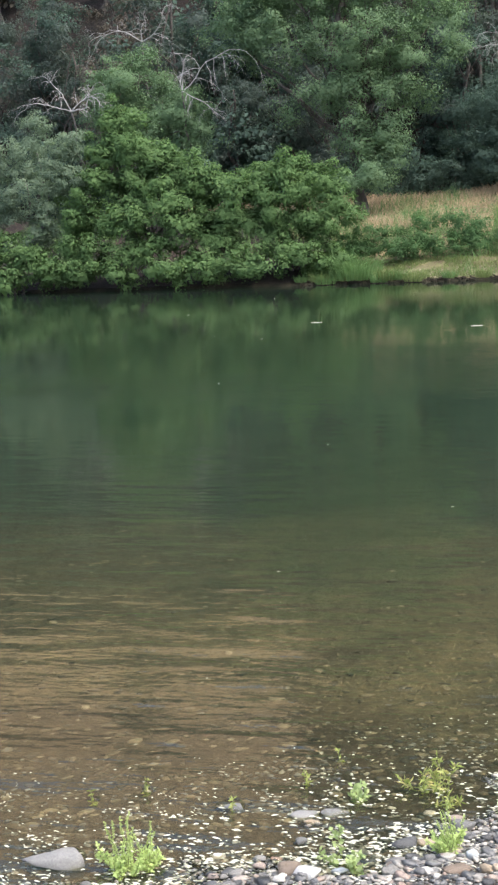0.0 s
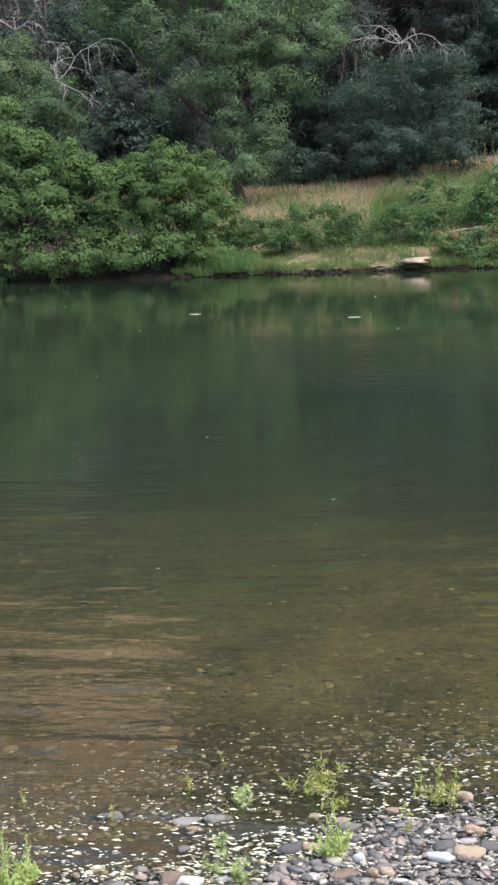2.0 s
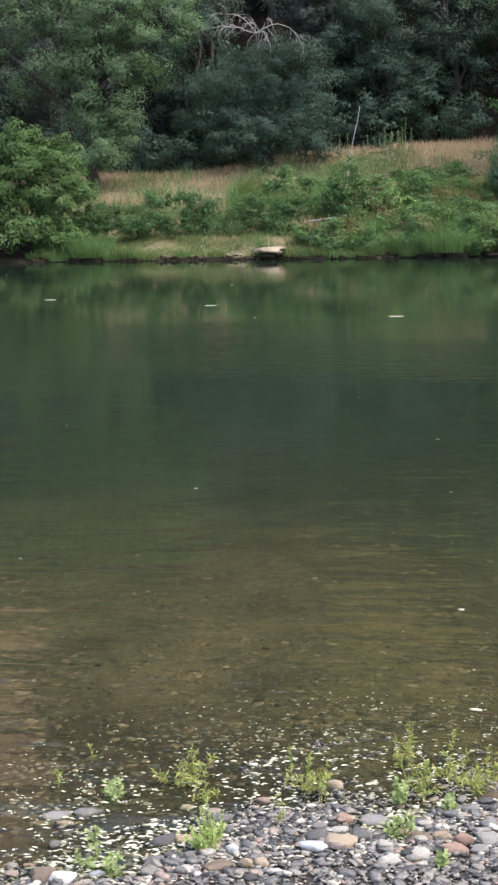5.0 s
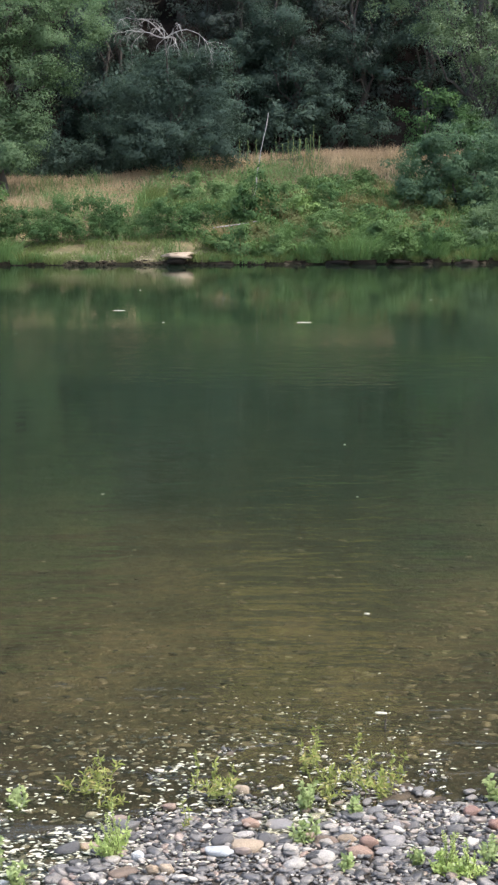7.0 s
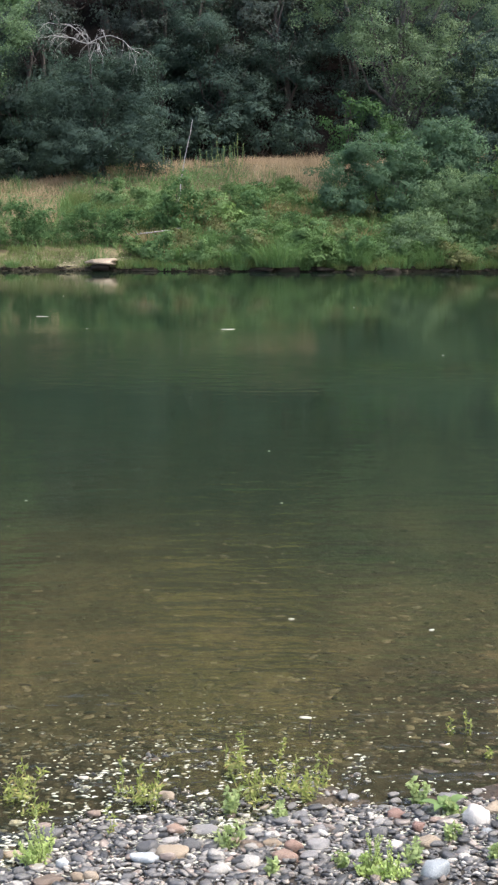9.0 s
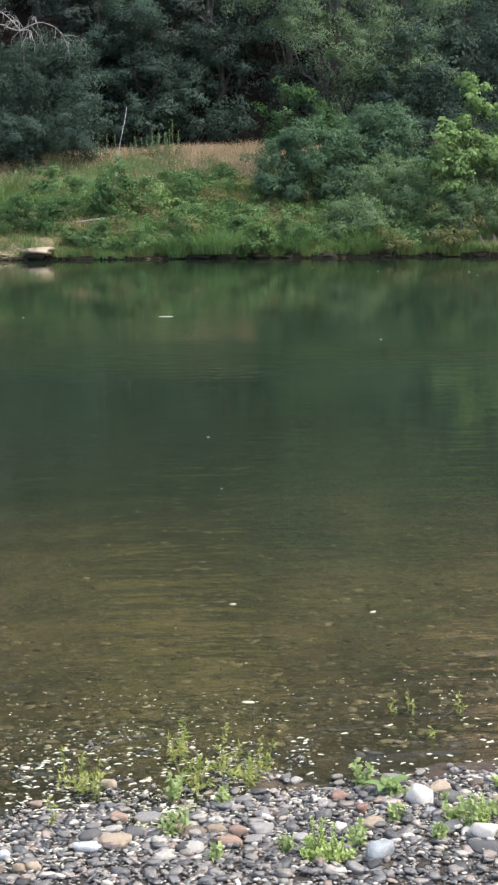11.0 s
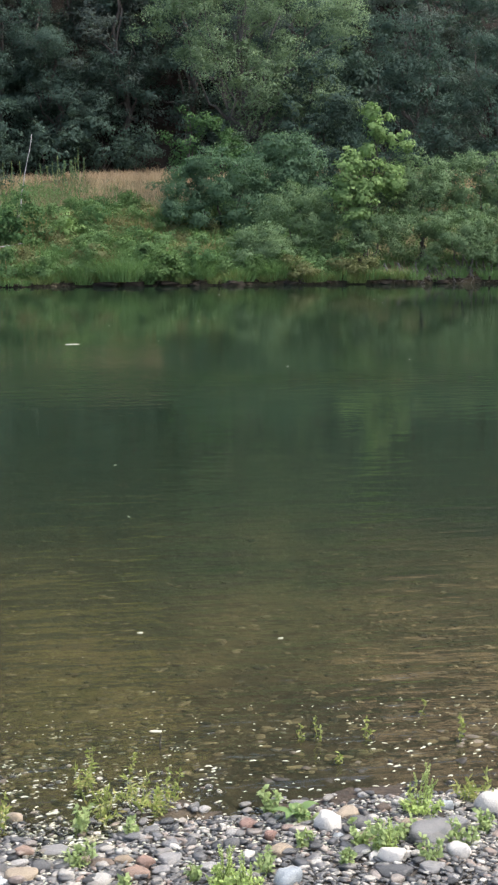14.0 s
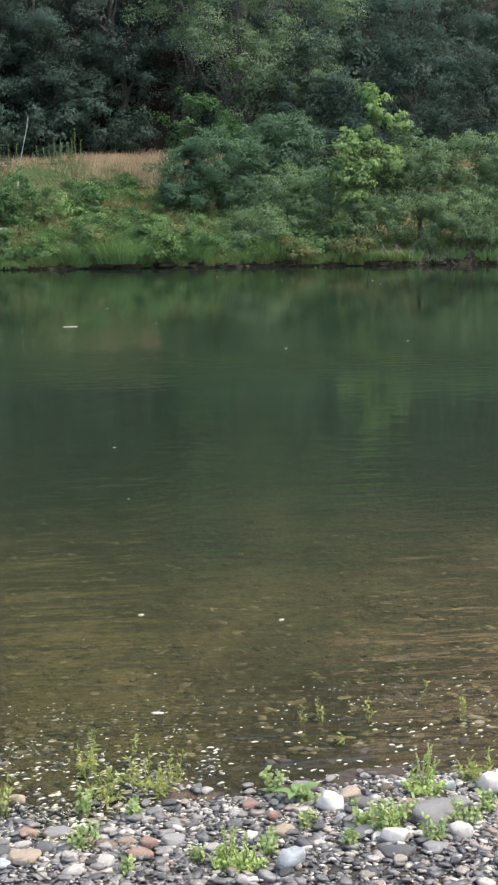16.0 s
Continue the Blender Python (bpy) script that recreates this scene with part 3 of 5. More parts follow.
tree("bush", on_land(-13.4, 59.3), [(-0.1, 0.0, 3.9, 1.2, 1.1, 0.85), (-1.4, -0.1, 3.2, 0.95, 1.0, 0.9), (1.2, -0.1, 3.2, 1.05, 1.0, 0.9), (2.0, -0.2, 2.1, 0.85, 0.85, 0.95), (0.0, -0.7, 2.5, 1.2, 0.9, 0.95), (-1.7, -0.5, 1.9, 1.0, 0.85, 0.9), (1.3, -0.7, 1.4, 1.05, 0.75, 0.8), (-0.4, -1.0, 1.1, 1.15, 0.7, 0.75), (-1.5, -1.4, 0.5, 0.9, 0.6, 0.5), (0.6, -1.5, 0.45, 0.9, 0.55, 0.5), (1.9, -1.1, 0.5, 0.7, 0.55, 0.5), (-2.7, -1.0, 0.9, 0.8, 0.6, 0.7), (-2.2, -1.8, 0.15, 0.9, 0.45, 0.35), (-0.5, -1.9, 0.1, 0.9, 0.45, 0.35), (1.4, -1.8, 0.15, 0.9, 0.45, 0.35)],
     580, 100, 0.40, 0.11, LEAF_BRIGHT, 12, 0.10, 4, label="rounded dense green bush on the river bank", category="bush", inner=0.25)
tree("willow", on_land(-25.1, 59.9), [(0.2, 0, 6.6, 0.9, 0.9, 1.2), (-0.8, 0, 5.4, 1.2, 1.1, 1.2), (0.9, -0.2, 4.6, 1.1, 1.0, 1.3), (-0.2, -0.3, 3.9, 1.3, 1.1, 1.2), (-1.5, -0.2, 3.2, 1.1, 1.0, 1.1), (0.9, -0.4, 2.7, 1.1, 0.9, 1.1), (-0.3, -0.5, 1.9, 1.4, 0.9, 1.0), (1.9, -0.3, 5.6, 1.0, 0.9, 1.2), (2.0, -0.5, 4.2, 1.0, 0.9, 1.2), (-2.2, -0.1, 5.0, 1.1, 0.9, 1.2), (2.2, -0.6, 2.9, 0.9, 0.8, 1.1)],
     640, 70, 0.34, 0.08, LEAF_DUSTY, 13, 0.12, 3, BARK_GREY, label="dusty grey-green willow with drooping twigs", category="willow", sag=0.9)
tree("bush", on_land(-26.0, 58.7), [(0, 0, 2.0, 1.1, 0.9, 0.95), (1.4, -0.1, 1.3, 1.0, 0.8, 0.8), (-1.5, 0, 1.9, 1.1, 0.9, 1.0), (0.2, -0.4, 0.9, 1.3, 0.7, 0.7), (2.4, -0.2, 0.8, 0.8, 0.7, 0.65)], 330, 40, 0.34, 0.13, LEAF_BRIGHT, 14, 0.08, 3,
     label="low green bush under a grey willow", category="bush")

# taller trees set back from the bank
tree("tree", on_land(-23.4, 70.0), [(0.0, 0, 7.6, 1.8, 1.5, 1.2), (-1.4, 0, 6.6, 1.6, 1.4, 1.2), (1.3, -0.2, 6.5, 1.6, 1.4, 1.2), (2.6, -0.2, 5.5, 1.5, 1.3, 1.2), (3.0, -0.2, 4.4, 1.2, 1.1, 1.1), (0.5, -0.5, 5.2, 1.7, 1.4, 1.3), (-1.2, -0.4, 5.2, 1.5, 1.3, 1.3), (1.2, -0.5, 3.4, 1.9, 1.3, 1.2)],
     360, 130, 0.6, 0.11, LEAF_SOFT, 21, 0.16, label="rounded mid-green tree behind the bank bushes")
tree("oak_tree", on_land(-11.9, 69.5), [(x, y, z, 1.14 * a, 1.1 * b, 1.14 * c) for x, y, z, a, b, c in (
      (-4.6, -0.4, 9.2, 1.6, 1.3, 1.1), (-6.1, 0, 8.9, 1.3, 1.2, 1.0), (-3.0, -0.9, 10.3, 1.6, 1.2, 1.1), (-5.0, -0.7, 7.5, 1.2, 1.0, 0.9), (-1.4, 0, 13.2, 1.9, 1.7, 1.3), (0.8, 0, 12.6, 1.8, 1.6, 1.3), (2.4, 0, 10.4, 1.7, 1.5, 1.2), (3.6, 0.1, 9.0, 1.5, 1.4, 1.0), (-3.6, 0, 11.6, 1.8, 1.6, 1.3), (-5.2, 0.3, 10.4, 1.6, 1.5, 1.3), (-1.9, -0.2, 10.4, 1.8, 1.5, 1.2), (0.4, -0.4, 10.2, 1.6, 1.4, 1.1),
      (-3.3, -0.3, 8.6, 1.7, 1.5, 1.1), (3.2, -0.3, 7.4, 1.5, 1.4, 1.1), (0.6, -0.9, 8.0, 1.5, 1.3, 1.0), (-1.2, -0.8, 7.4, 1.6, 1.4, 1.0), (1.9, -1.0, 6.6, 1.3, 1.2, 0.9), (2.3, -1.0, 5.0, 1.2, 1.1, 0.9), (0.4, -1.0, 5.6, 1.6, 1.3, 1.0), (-1.6, -0.6, 5.2, 1.5, 1.3, 1.0), (0.6, -0.8, 3.6, 1.4, 1.2, 1.1), (0.5, -0.6, 1.9, 1.2, 1.1, 1.1), (0.2, -1.4, 1.2, 1.3, 0.9, 1.0), (0.9, -1.3, 2.8, 1.2, 0.9, 1.0))],
     980, 140, 0.66, 0.10, LEAF_SOFT, 22, 0.3, label="broad light-green oak with clumped leaves behind the meadow", inner=0.25)
tree("tree", on_land(-3.3, 72.5), [(0.4, 0, 4.9, 1.2, 1.2, 1.0), (-1.2, 0, 5.0, 0.8, 0.9, 1.1), (1.5, 0, 4.6, 1.0, 1.0, 1.0), (-1.7, 0, 3.4, 1.3, 1.3, 1.1), (0.3, -0.3, 3.5, 1.3, 1.3, 1.0), (1.7, -0.2, 3.1, 1.2, 1.2, 1.1), (0.6, -0.4, 1.9, 2.2, 1.4, 1.2), (-1.7, -0.3, 1.8, 1.9, 1.3, 1.2), (-3.4, 0.2, 2.2, 1.5, 1.3, 1.6), (0.6, -1.1, 0.8, 1.9, 0.8, 0.9), (-1.8, -0.9, 0.7, 1.9, 0.8, 0.9), (2.0, -0.7, 0.8, 1.2, 0.8, 0.9)],
     440, 150, 0.62, 0.095, LEAF_DEEP, 23, 0.1, label="dark green tree at the meadow's edge under bare boughs")
tree("tree", on_land(2.4, 80.0), [(0, 0, 6.2, 1.9, 1.6, 1.2), (-1.6, 0, 4.8, 1.5, 1.4, 1.2), (1.9, -0.1, 4.8, 1.7, 1.4, 1.2), (0.2, -0.3, 3.6, 1.7, 1.4, 1.1), (-1.5, -0.3, 2.6, 1.7, 1.3, 1.1), (1.9, -0.3, 2.6, 1.8, 1.3, 1.2), (4.2, 0.3, 4.4, 1.8, 1.4, 1.6), (0.2, -0.3, 1.4, 2.2, 1.2, 1.0)],
     350, 140, 0.62, 0.095, LEAF_DEEP, 24, 0.18, label="dark green leafy tree at the edge of the woods")
tree("cottonwood_tree", on_land(10.6, 68.5), [(x, y, z, 1.22 * a, 1.15 * b, 1.2 * c) for x, y, z, a, b, c in (
      (-3.0, 0, 8.6, 1.4, 1.2, 1.1), (-1.4, 0, 9.4, 1.5, 1.3, 1.1), (-2.2, -0.3, 7.2, 1.2, 1.0, 0.9), (0.6, 0, 9.0, 1.5, 1.3, 1.2), (2.4, 0, 9.6, 1.5, 1.3, 1.1), (4.2, 0, 9.0, 1.4, 1.2, 1.0), (5.2, 0.2, 8.2, 1.0, 1.0, 0.8), (-0.4, -0.5, 7.2, 1.3, 1.0, 0.9), (1.6, -0.3, 7.0, 1.3, 1.1, 1.1),
      (2.4, -0.3, 5.2, 1.5, 1.2, 1.3), (3.9, 0.0, 5.6, 1.4, 1.2, 1.3), (3.4, 0, 3.8, 1.5, 1.2, 1.2), (0.2, 0, 11.4, 2.0, 1.6, 1.3), (2.8, 0, 12.0, 2.2, 1.8, 1.4), (-2.0, 0, 10.8, 1.6, 1.4, 1.2), (1.0, -0.4, 4.0, 1.4, 1.0, 1.2), (2.0, -0.4, 2.4, 1.8, 1.0, 1.3), (4.4, 0, 2.2, 1.6, 1.0, 1.3), (-0.2, -0.2, 2.0, 1.2, 0.9, 1.2), (-0.6, -1.2, 6.2, 1.0, 0.7, 0.8), (0.9, -1.2, 5.6, 1.2, 0.7, 0.9), (-1.8, -1.0, 6.9, 0.9, 0.7, 0.7), (2.4, -1.0, 6.8, 1.2, 0.7, 0.9))],
     900, 84, 0.56, 0.09, LEAF_GREY, 25, 0.24, 1, BARK_GREY, (-1.4, 0), label="tall grey-green cottonwood with leaning trunk and airy crown", sag=0.6, inner=0.3)
tree("tree", on_land(8.6, 66.5), [(-0.6, 0, 4.7, 0.55, 0.6, 0.55), (0.2, 0, 4.1, 0.8, 0.7, 0.7), (-0.8, 0, 3.6, 0.55, 0.6, 0.5), (-0.3, 0, 2.8, 0.8, 0.7, 0.7), (1.2, 0, 3.3, 1.0, 0.8, 0.9), (-0.7, 0, 2.0, 0.7, 0.6, 0.6), (2.3, 0, 2.2, 1.3, 0.9, 1.1)], 130, 46, 0.34, 0.11, LEAF_HEDGE, 26, 0.08,
     label="slender broad-leaved tree before the cottonwood trunk")
for k, (x, y, w, h) in enumerate([(14.2, 67.5, 2.0, 7.5), (18.6, 67.0, 2.6, 9.5), (23.6, 67.5, 2.8, 11.0), (28.6, 68.0, 3.0, 10.0), (21.0, 71.0, 3.0, 13.0), (12.4, 65.0, 1.7, 4.0)]):
    tree("tree", on_land(x, y), [(0, 0, h * 0.88, w * 0.6, w * 0.55, h * 0.12), (-w * 0.5, 0, h * 0.72, w * 0.6, w * 0.5, h * 0.12), (w * 0.5, 0, h * 0.68, w * 0.6, w * 0.5, h * 0.12), (0, -w * 0.3, h * 0.55, w * 0.7, w * 0.5, h * 0.11),
         (-w * 0.6, -0.2, h * 0.42, w * 0.6, w * 0.5, h * 0.11), (w * 0.6, -0.2, h * 0.38, w * 0.6, w * 0.5, h * 0.11), (0, -w * 0.3, h * 0.26, w * 0.8, w * 0.5, h * 0.11), (-w * 0.4, -0.3, h * 0.12, w * 0.7, w * 0.4, h * 0.1), (w * 0.5, -0.3, h * 0.13, w * 0.7, w * 0.4, h * 0.1)],
         330, 62, 0.5, 0.12, (LEAF_DEEP, LEAF_DEEP, LEAF_DEEP, LEAF_DARK, LEAF_DARK, LEAF_BLUE)[k], 160 + k, 0.16, label="dark green tree standing behind the willow bushes", group="trees behind the willows", inner=0.25)
tree("bush", on_land(9.0, 62.6), [(0, 0, 3.0, 1.5, 1.2, 1.0), (-1.3, -0.1, 2.5, 1.1, 1.0, 1.0), (1.4, -0.1, 2.5, 1.2, 1.0, 1.0), (0.2, -0.4, 1.8, 1.5, 1.0, 1.0), (-1.5, -0.4, 1.2, 1.2, 0.9, 0.9), (1.6, -0.4, 1.2, 1.2, 0.9, 0.9), (0.1, -0.7, 0.8, 1.4, 0.8, 0.7)], 430, 64, 0.34, 0.10, LEAF_BLUE, 31, 0.08, 3,
     label="blue-green shrub below the cottonwood", category="bush")
tree("sapling", on_land(14.6, 59.2), [(0.1, -0.1, 2.6, 0.9, 0.7, 0.8), (-0.4, 0, 3.9, 0.7, 0.7, 0.8), (0.2, 0.1, 4.4, 0.7, 0.6, 0.7), (1.0, 0.4, 6.3, 0.55, 0.45, 0.6), (0.7, 0.3, 5.4, 0.5, 0.5, 0.6), (1.6, 0.4, 5.2, 0.5, 0.5, 0.6), (-0.6, -0.1, 2.9, 0.7, 0.7, 0.8), (0.5, -0.1, 3.3, 0.9, 0.7, 0.8), (1.3, 0, 3.6, 0.6, 0.6, 0.7), (-0.2, -0.3, 2.0, 0.8, 0.6, 0.7)],
     330, 34, 0.26, 0.14, LEAF_YOUNG, 32, 0.07, label="young tree with bright yellow-green leaves", category="tree")
for k, (x, y, w, h) in enumerate([(12.1, 60.0, 1.5, 3.2), (14.9, 59.3, 1.6, 2.5), (17.4, 59.8, 1.7, 4.5), (20.0, 59.9, 2.0, 4.8), (23.4, 59.9, 2.2, 5.0), (18.9, 58.3, 1.7, 2.6), (21.6, 58.3, 1.8, 2.6), (26.5, 59.8, 2.2, 4.6), (10.4, 59.2, 1.2, 1.7)]):
    tree("willow_bush", on_land(x, y), [(0, 0, h * 0.78, w * 0.6, 0.7, h * 0.22), (-w * 0.55, 0, h * 0.62, w * 0.5, 0.7, h * 0.24), (w * 0.55, -0.1, h * 0.58, w * 0.55, 0.7, h * 0.24), (0, -0.3, h * 0.45, w * 0.7, 0.7, h * 0.22), (-w * 0.5, -0.4, h * 0.26, w * 0.6, 0.6, h * 0.2), (w * 0.5, -0.4, h * 0.25, w * 0.6, 0.6, h * 0.2)],
         int(140 + 66 * w * h / 2), 56, 0.30, 0.075, LEAF_WILLOW, 40 + k, 0.06, 4, BARK_GREY, label="soft grey-green willow bush at the water's edge", category="bush", group="willow bushes on the bank", sag=-0.7)

dead_branches((-20.6, 68.3, 9.4), 51, 3.6, ((1.0, 0.45, 1.2), (-0.5, 0.8, 0.6), (0.8, -0.1, 0.7), (0.3, 0.9, 0.5)), 0.7, "bleached dead boughs standing out of the trees")
dead_branches((-24.6, 63.5, 8.3), 52, 2.6, ((-0.9, 0.5, 0.9), (0.5, 0.7, 0.8), (-0.2, 0.9, 0.8), (0.9, 0.1, 0.7)), 0.6, "grey dead twiggy boughs above a willow")
dead_branches((-23.6, 71.5, 12.4), 54, 2.8, ((-0.9, 0.35, 1.1), (0.8, 0.5, 0.9), (0.2, 1.0, 0.6)), 0.5, "pale dead boughs reaching over a rounded tree")
dead_branches((-4.1, 71.4, 10.6), 57, 2.4, ((1.0, 0.45, 1.15), (-0.7, 0.9, 0.8), (-1.0, 0.25, 1.0), (0.5, 0.1, 0.7), (0.2, 0.9, 0.5)), 0.75, "bleached drooping dead boughs above dark trees")

# woods on the hill: a few grown trees, set out again and again
woods = np.random.default_rng(5)
protos = {}


def forest_tree(k, far, spot):
    tall = (13.0, 10.5, 12.0, 11.0, 12.5)[k]
    mat = (LEAF_DARK, LEAF_DARK, LEAF_DEEP, LEAF_BROWN, LEAF_STRAW)[k]
    words = {3: "brownish dying tree in the hillside woods", 4: "light olive-green tree high on the hillside"}.get(k, "dark green tree in the hillside woods")
    lobes = [(0, 0, tall * 0.86, 1.7, 1.7, tall * 0.12), (-1.4, 0.3, tall * 0.7, 1.7, 1.7, tall * 0.11), (1.5, -0.4, tall * 0.66, 1.8, 1.7, tall * 0.11), (0.2, -1.2, tall * 0.56, 1.8, 1.6, tall * 0.1), (0.2, 1.2, tall * 0.5, 2.0, 1.8, tall * 0.1),
             (-1.6, -0.8, tall * 0.42, 1.8, 1.7, tall * 0.1), (1.6, 0.8, tall * 0.38, 1.9, 1.8, tall * 0.1), (0.8, -1.2, tall * 0.26, 2.0, 1.6, tall * 0.1), (-1.2, 0.4, tall * 0.18, 2.0, 1.8, tall * 0.1)]
    if far:
        return tree("forest_tree", spot, lobes, 95, 18, 0.95, 0.48, mat, 70 + k, 0.2, label=words, group="hillside woods", inner=0.2)
    return tree("forest_tree", spot, lobes, 190, 62, 0.66, 0.15, mat, 60 + k, 0.2, label=words, group="hillside woods", inner=0.25)


for row, (y0, gap, x0, x1) in enumerate([(82.5, 4.6, -38, 34), (89, 5.2, -40, 36), (98, 6.0, -50, 46), (109, 6.5, -52, 48), (121, 7.5, -50, 46), (134, 9.0, -50, 46), (148, 10.0, -54, 50)]):
    x = x0
    while x < x1:
        k, far = int(woods.choice(4, p=(0.40, 0.28, 0.20, 0.12))), row > 1
        spot = on_land(x + woods.uniform(-1.2, 1.2), y0 + woods.uniform(-2.2, 2.2), 0.1)
        turn, size = woods.uniform(0, 6.28), woods.uniform(0.85, 1.3)
        bearing = spot[0] / spot[1]
        if -0.035 < bearing < 0.11:
            k, size = (4, size) if row else (k, 0.8)
        elif row > 0 and -0.13 < bearing <= -0.035:
            k = 3
        x += gap * woods.uniform(0.75, 1.25)
        bare = (row > 2 and abs(spot[0] / spot[1]) > 0.21 and woods.random() < 0.85) or (row > 0 and spot[0] / spot[1] > 0.25)
        if spot[0] / spot[1] > 0.27 or spot[0] / spot[1] < -0.31:
            size = min(size, 0.8)
            bare = bare or (row > 0 and spot[0] / spot[1] > 0.33)
        if bare or (spot[0] < -14 and row < 2 and woods.random() < 0.12):
            continue
        if (k, far) not in protos:
            protos[k, far] = forest_tree(k, far, spot)
        else:
            copy_thing(protos[k, far], pose(*spot, 0, 0, math.degrees(turn)) @ Matrix.Scale(size, 4))


for k, x, y, size in ((0, 20.4, 86.0, 1.2), (2, 17.5, 88.0, 1.2), (2, 9.8, 80.5, 1.0), (1, 6.0, 81.0, 1.0), (2, 7.6, 83.0, 1.1), (1, 1.0, 84.5, 1.05), (0, -0.8, 82.0, 0.95), (1, 12.8, 78.0, 0.95), (0, 4.0, 84.0, 1.1), (2, 16.0, 79.5, 1.0), (1, -15.4, 77.0, 0.8), (0, -17.8, 80.0, 0.9), (2, -8.0, 79.5, 0.9), (1, -20.4, 77.5, 0.75), (0, -6.5, 86.0, 1.1), (2, -4.0, 88.0, 1.2), (1, -9.8, 84.0, 1.0), (0, -31.5, 82.0, 0.9), (2, -34.0, 86.0, 1.0), (3, -27.0, 76.0, 0.8)):
    copy_thing(protos[k, False], pose(*on_land(x, y, 0.1), 0, 0, 97.0 * x) @ Matrix.Scale(size, 4))

# dark undergrowth along the foot of the woods
brush = None
for x in np.arange(-34, 34, 2.6):
    x = float(x + woods.uniform(-0.9, 0.9))
    spot = on_land(x, (78.4 if x > 0 else 75.4) + woods.uniform(-0.8, 1.6), 0.1)
    if brush is None:
        brush = tree("undergrowth", spot, [(0, 0, 1.7, 1.5, 1.3, 1.0), (-1.2, 0, 1.2, 1.2, 1.1, 1.0), (1.2, 0.1, 1.3, 1.3, 1.1, 1.0), (0.3, -0.5, 0.7, 1.6, 1.0, 0.7)], 84, 36, 0.44, 0.15, LEAF_DEEP, 77, 0.05, 3, label="dark shrub at the foot of the woods", category="bush", group="undergrowth below the woods")
    else:
        copy_thing(brush, pose(*spot, 0, 0, woods.uniform(0, 360)) @ Matrix.Scale(woods.uniform(0.8, 1.3), 4))
        if woods.random() < 0.75:
            copy_thing(brush, pose(*on_land(x + 1.2, spot[1] + 3.2, 0.1), 0, 0, woods.uniform(0, 360)) @ Matrix.Scale(woods.uniform(1.1, 1.5), 4))
for x, y, size in ((13.5, 80.5, 1.7), (16.0, 82.5, 1.9), (18.5, 81.0, 1.8), (20.8, 83.5, 2.0), (23.5, 82.0, 1.8), (21.5, 88.0, 2.2), (17.2, 87.5, 2.1), (25.5, 87.0, 2.0), (-4.8, 79.0, 1.8), (-7.5, 82.0, 1.9), (-19.5, 79.5, 1.9), (-22.5, 81.0, 2.1), (-25.5, 80.0, 2.0), (-28.5, 82.0, 2.2), (-31.5, 80.5, 2.0), (-24.0, 86.0, 2.3), (-28.0, 88.0, 2.4), (-20.0, 87.0, 2.2)):
    copy_thing(brush, pose(*on_land(x, y, 0.1), 0, 0, 70.0 * x) @ Matrix.Scale(size, 4))


# ---- grass, weeds and stones of the far bank ----
def blades(points, height, width, r, lean=0.35):
    """Bent grass blades: a lower quad and a tip."""
    n = len(points)
    turn = r.uniform(0, 2 * np.pi, n)
    side = np.stack([np.cos(turn), np.sin(turn), 0 * turn], 1)
    h = height * r.uniform(0.55, 1.25, (n, 1))
    bend = np.stack([r.normal(0, lean, n), r.normal(0, lean, n), 0 * turn], 1) * h
    up = np.array((0, 0, 1.0))
    w = side * width * 0.5
    mid = points + up * h * 0.55 + bend * 0.3
    tip = points + up * h * 0.97 + bend
    v = np.stack([points - w, points + w, mid + w * 0.8, mid - w * 0.8, tip], 1).reshape(-1, 3)
    base = np.arange(n) * 5
    f = [(b, b + 1, b + 2, b + 3) for b in base] + [(b + 3, b + 2, b + 4) for b in base]
    return v, f


def scatter(n, x0, x1, s0, s1, r, keep=None):
    """Points on the far bank, s metres behind the water."""
    out = []
    while len(out) < n:
        x, s = r.uniform(x0, x1), r.uniform(s0, s1)
        if keep and not keep(x, s):
            continue
        y = far_shore(x) + s
        out.append((x, y, land(x, y) - 0.02))
    return np.array(out)


def patch(x, s, f, k):
    return noise.noise(Vector((x * f, s * f, k)))


field = np.random.default_rng(3)
pts = scatter(38000, -30, 28, 6.5, 21, field, lambda x, s: (x > -17.5 or s > 16) and (x > -14.8 or s > 9) and patch(x, s, 0.25, 1.0) > -0.15 - (0.3 if s > 10 else 0) and not (-5.2 < x < 2.8 and s < 14.0 + 1.5 * patch(x, s, 0.6, 5.0) - 1.5 * smooth(-0.5, -4.0, x)) and (x < -5 or s > 10.6 + 1.3 * patch(x, s, 0.5, 15.0) or patch(x, s, 0.9, 25.0) > 0.22))
thing("dry_grass", mesh_of("dry_grass", *blades(pts, 0.46, 0.02, field, 0.5), GRASS_DRY, False), label="straw-coloured dry meadow grass", category="grass", kind="stuff")
pts = scatter(24000, -30, 28, 0.5, 14, field, lambda x, s: (x > -12.5 or s > 5) and (patch(x, s, 0.25, 1.0) < 0.12 or (-5.2 < x < -0.2 and 5 < s < 13) or (x > -0.2 and s < 12)) and not (-9.5 < x < -0.5 and s < 2.4 and patch(x, s, 0.8, 3.0) > -0.1))
tall = np.array([[0.3 + 0.75 * max(0.0, 0.3 + patch(p[0], p[1], 0.7, 31.0))] for p in pts])
thing("green_grass", mesh_of("green_grass", *blades(pts, tall, 0.024, field, 0.5), GRASS_GREEN, False), label="rank green grass and herbs on the bank", category="grass", kind="stuff")
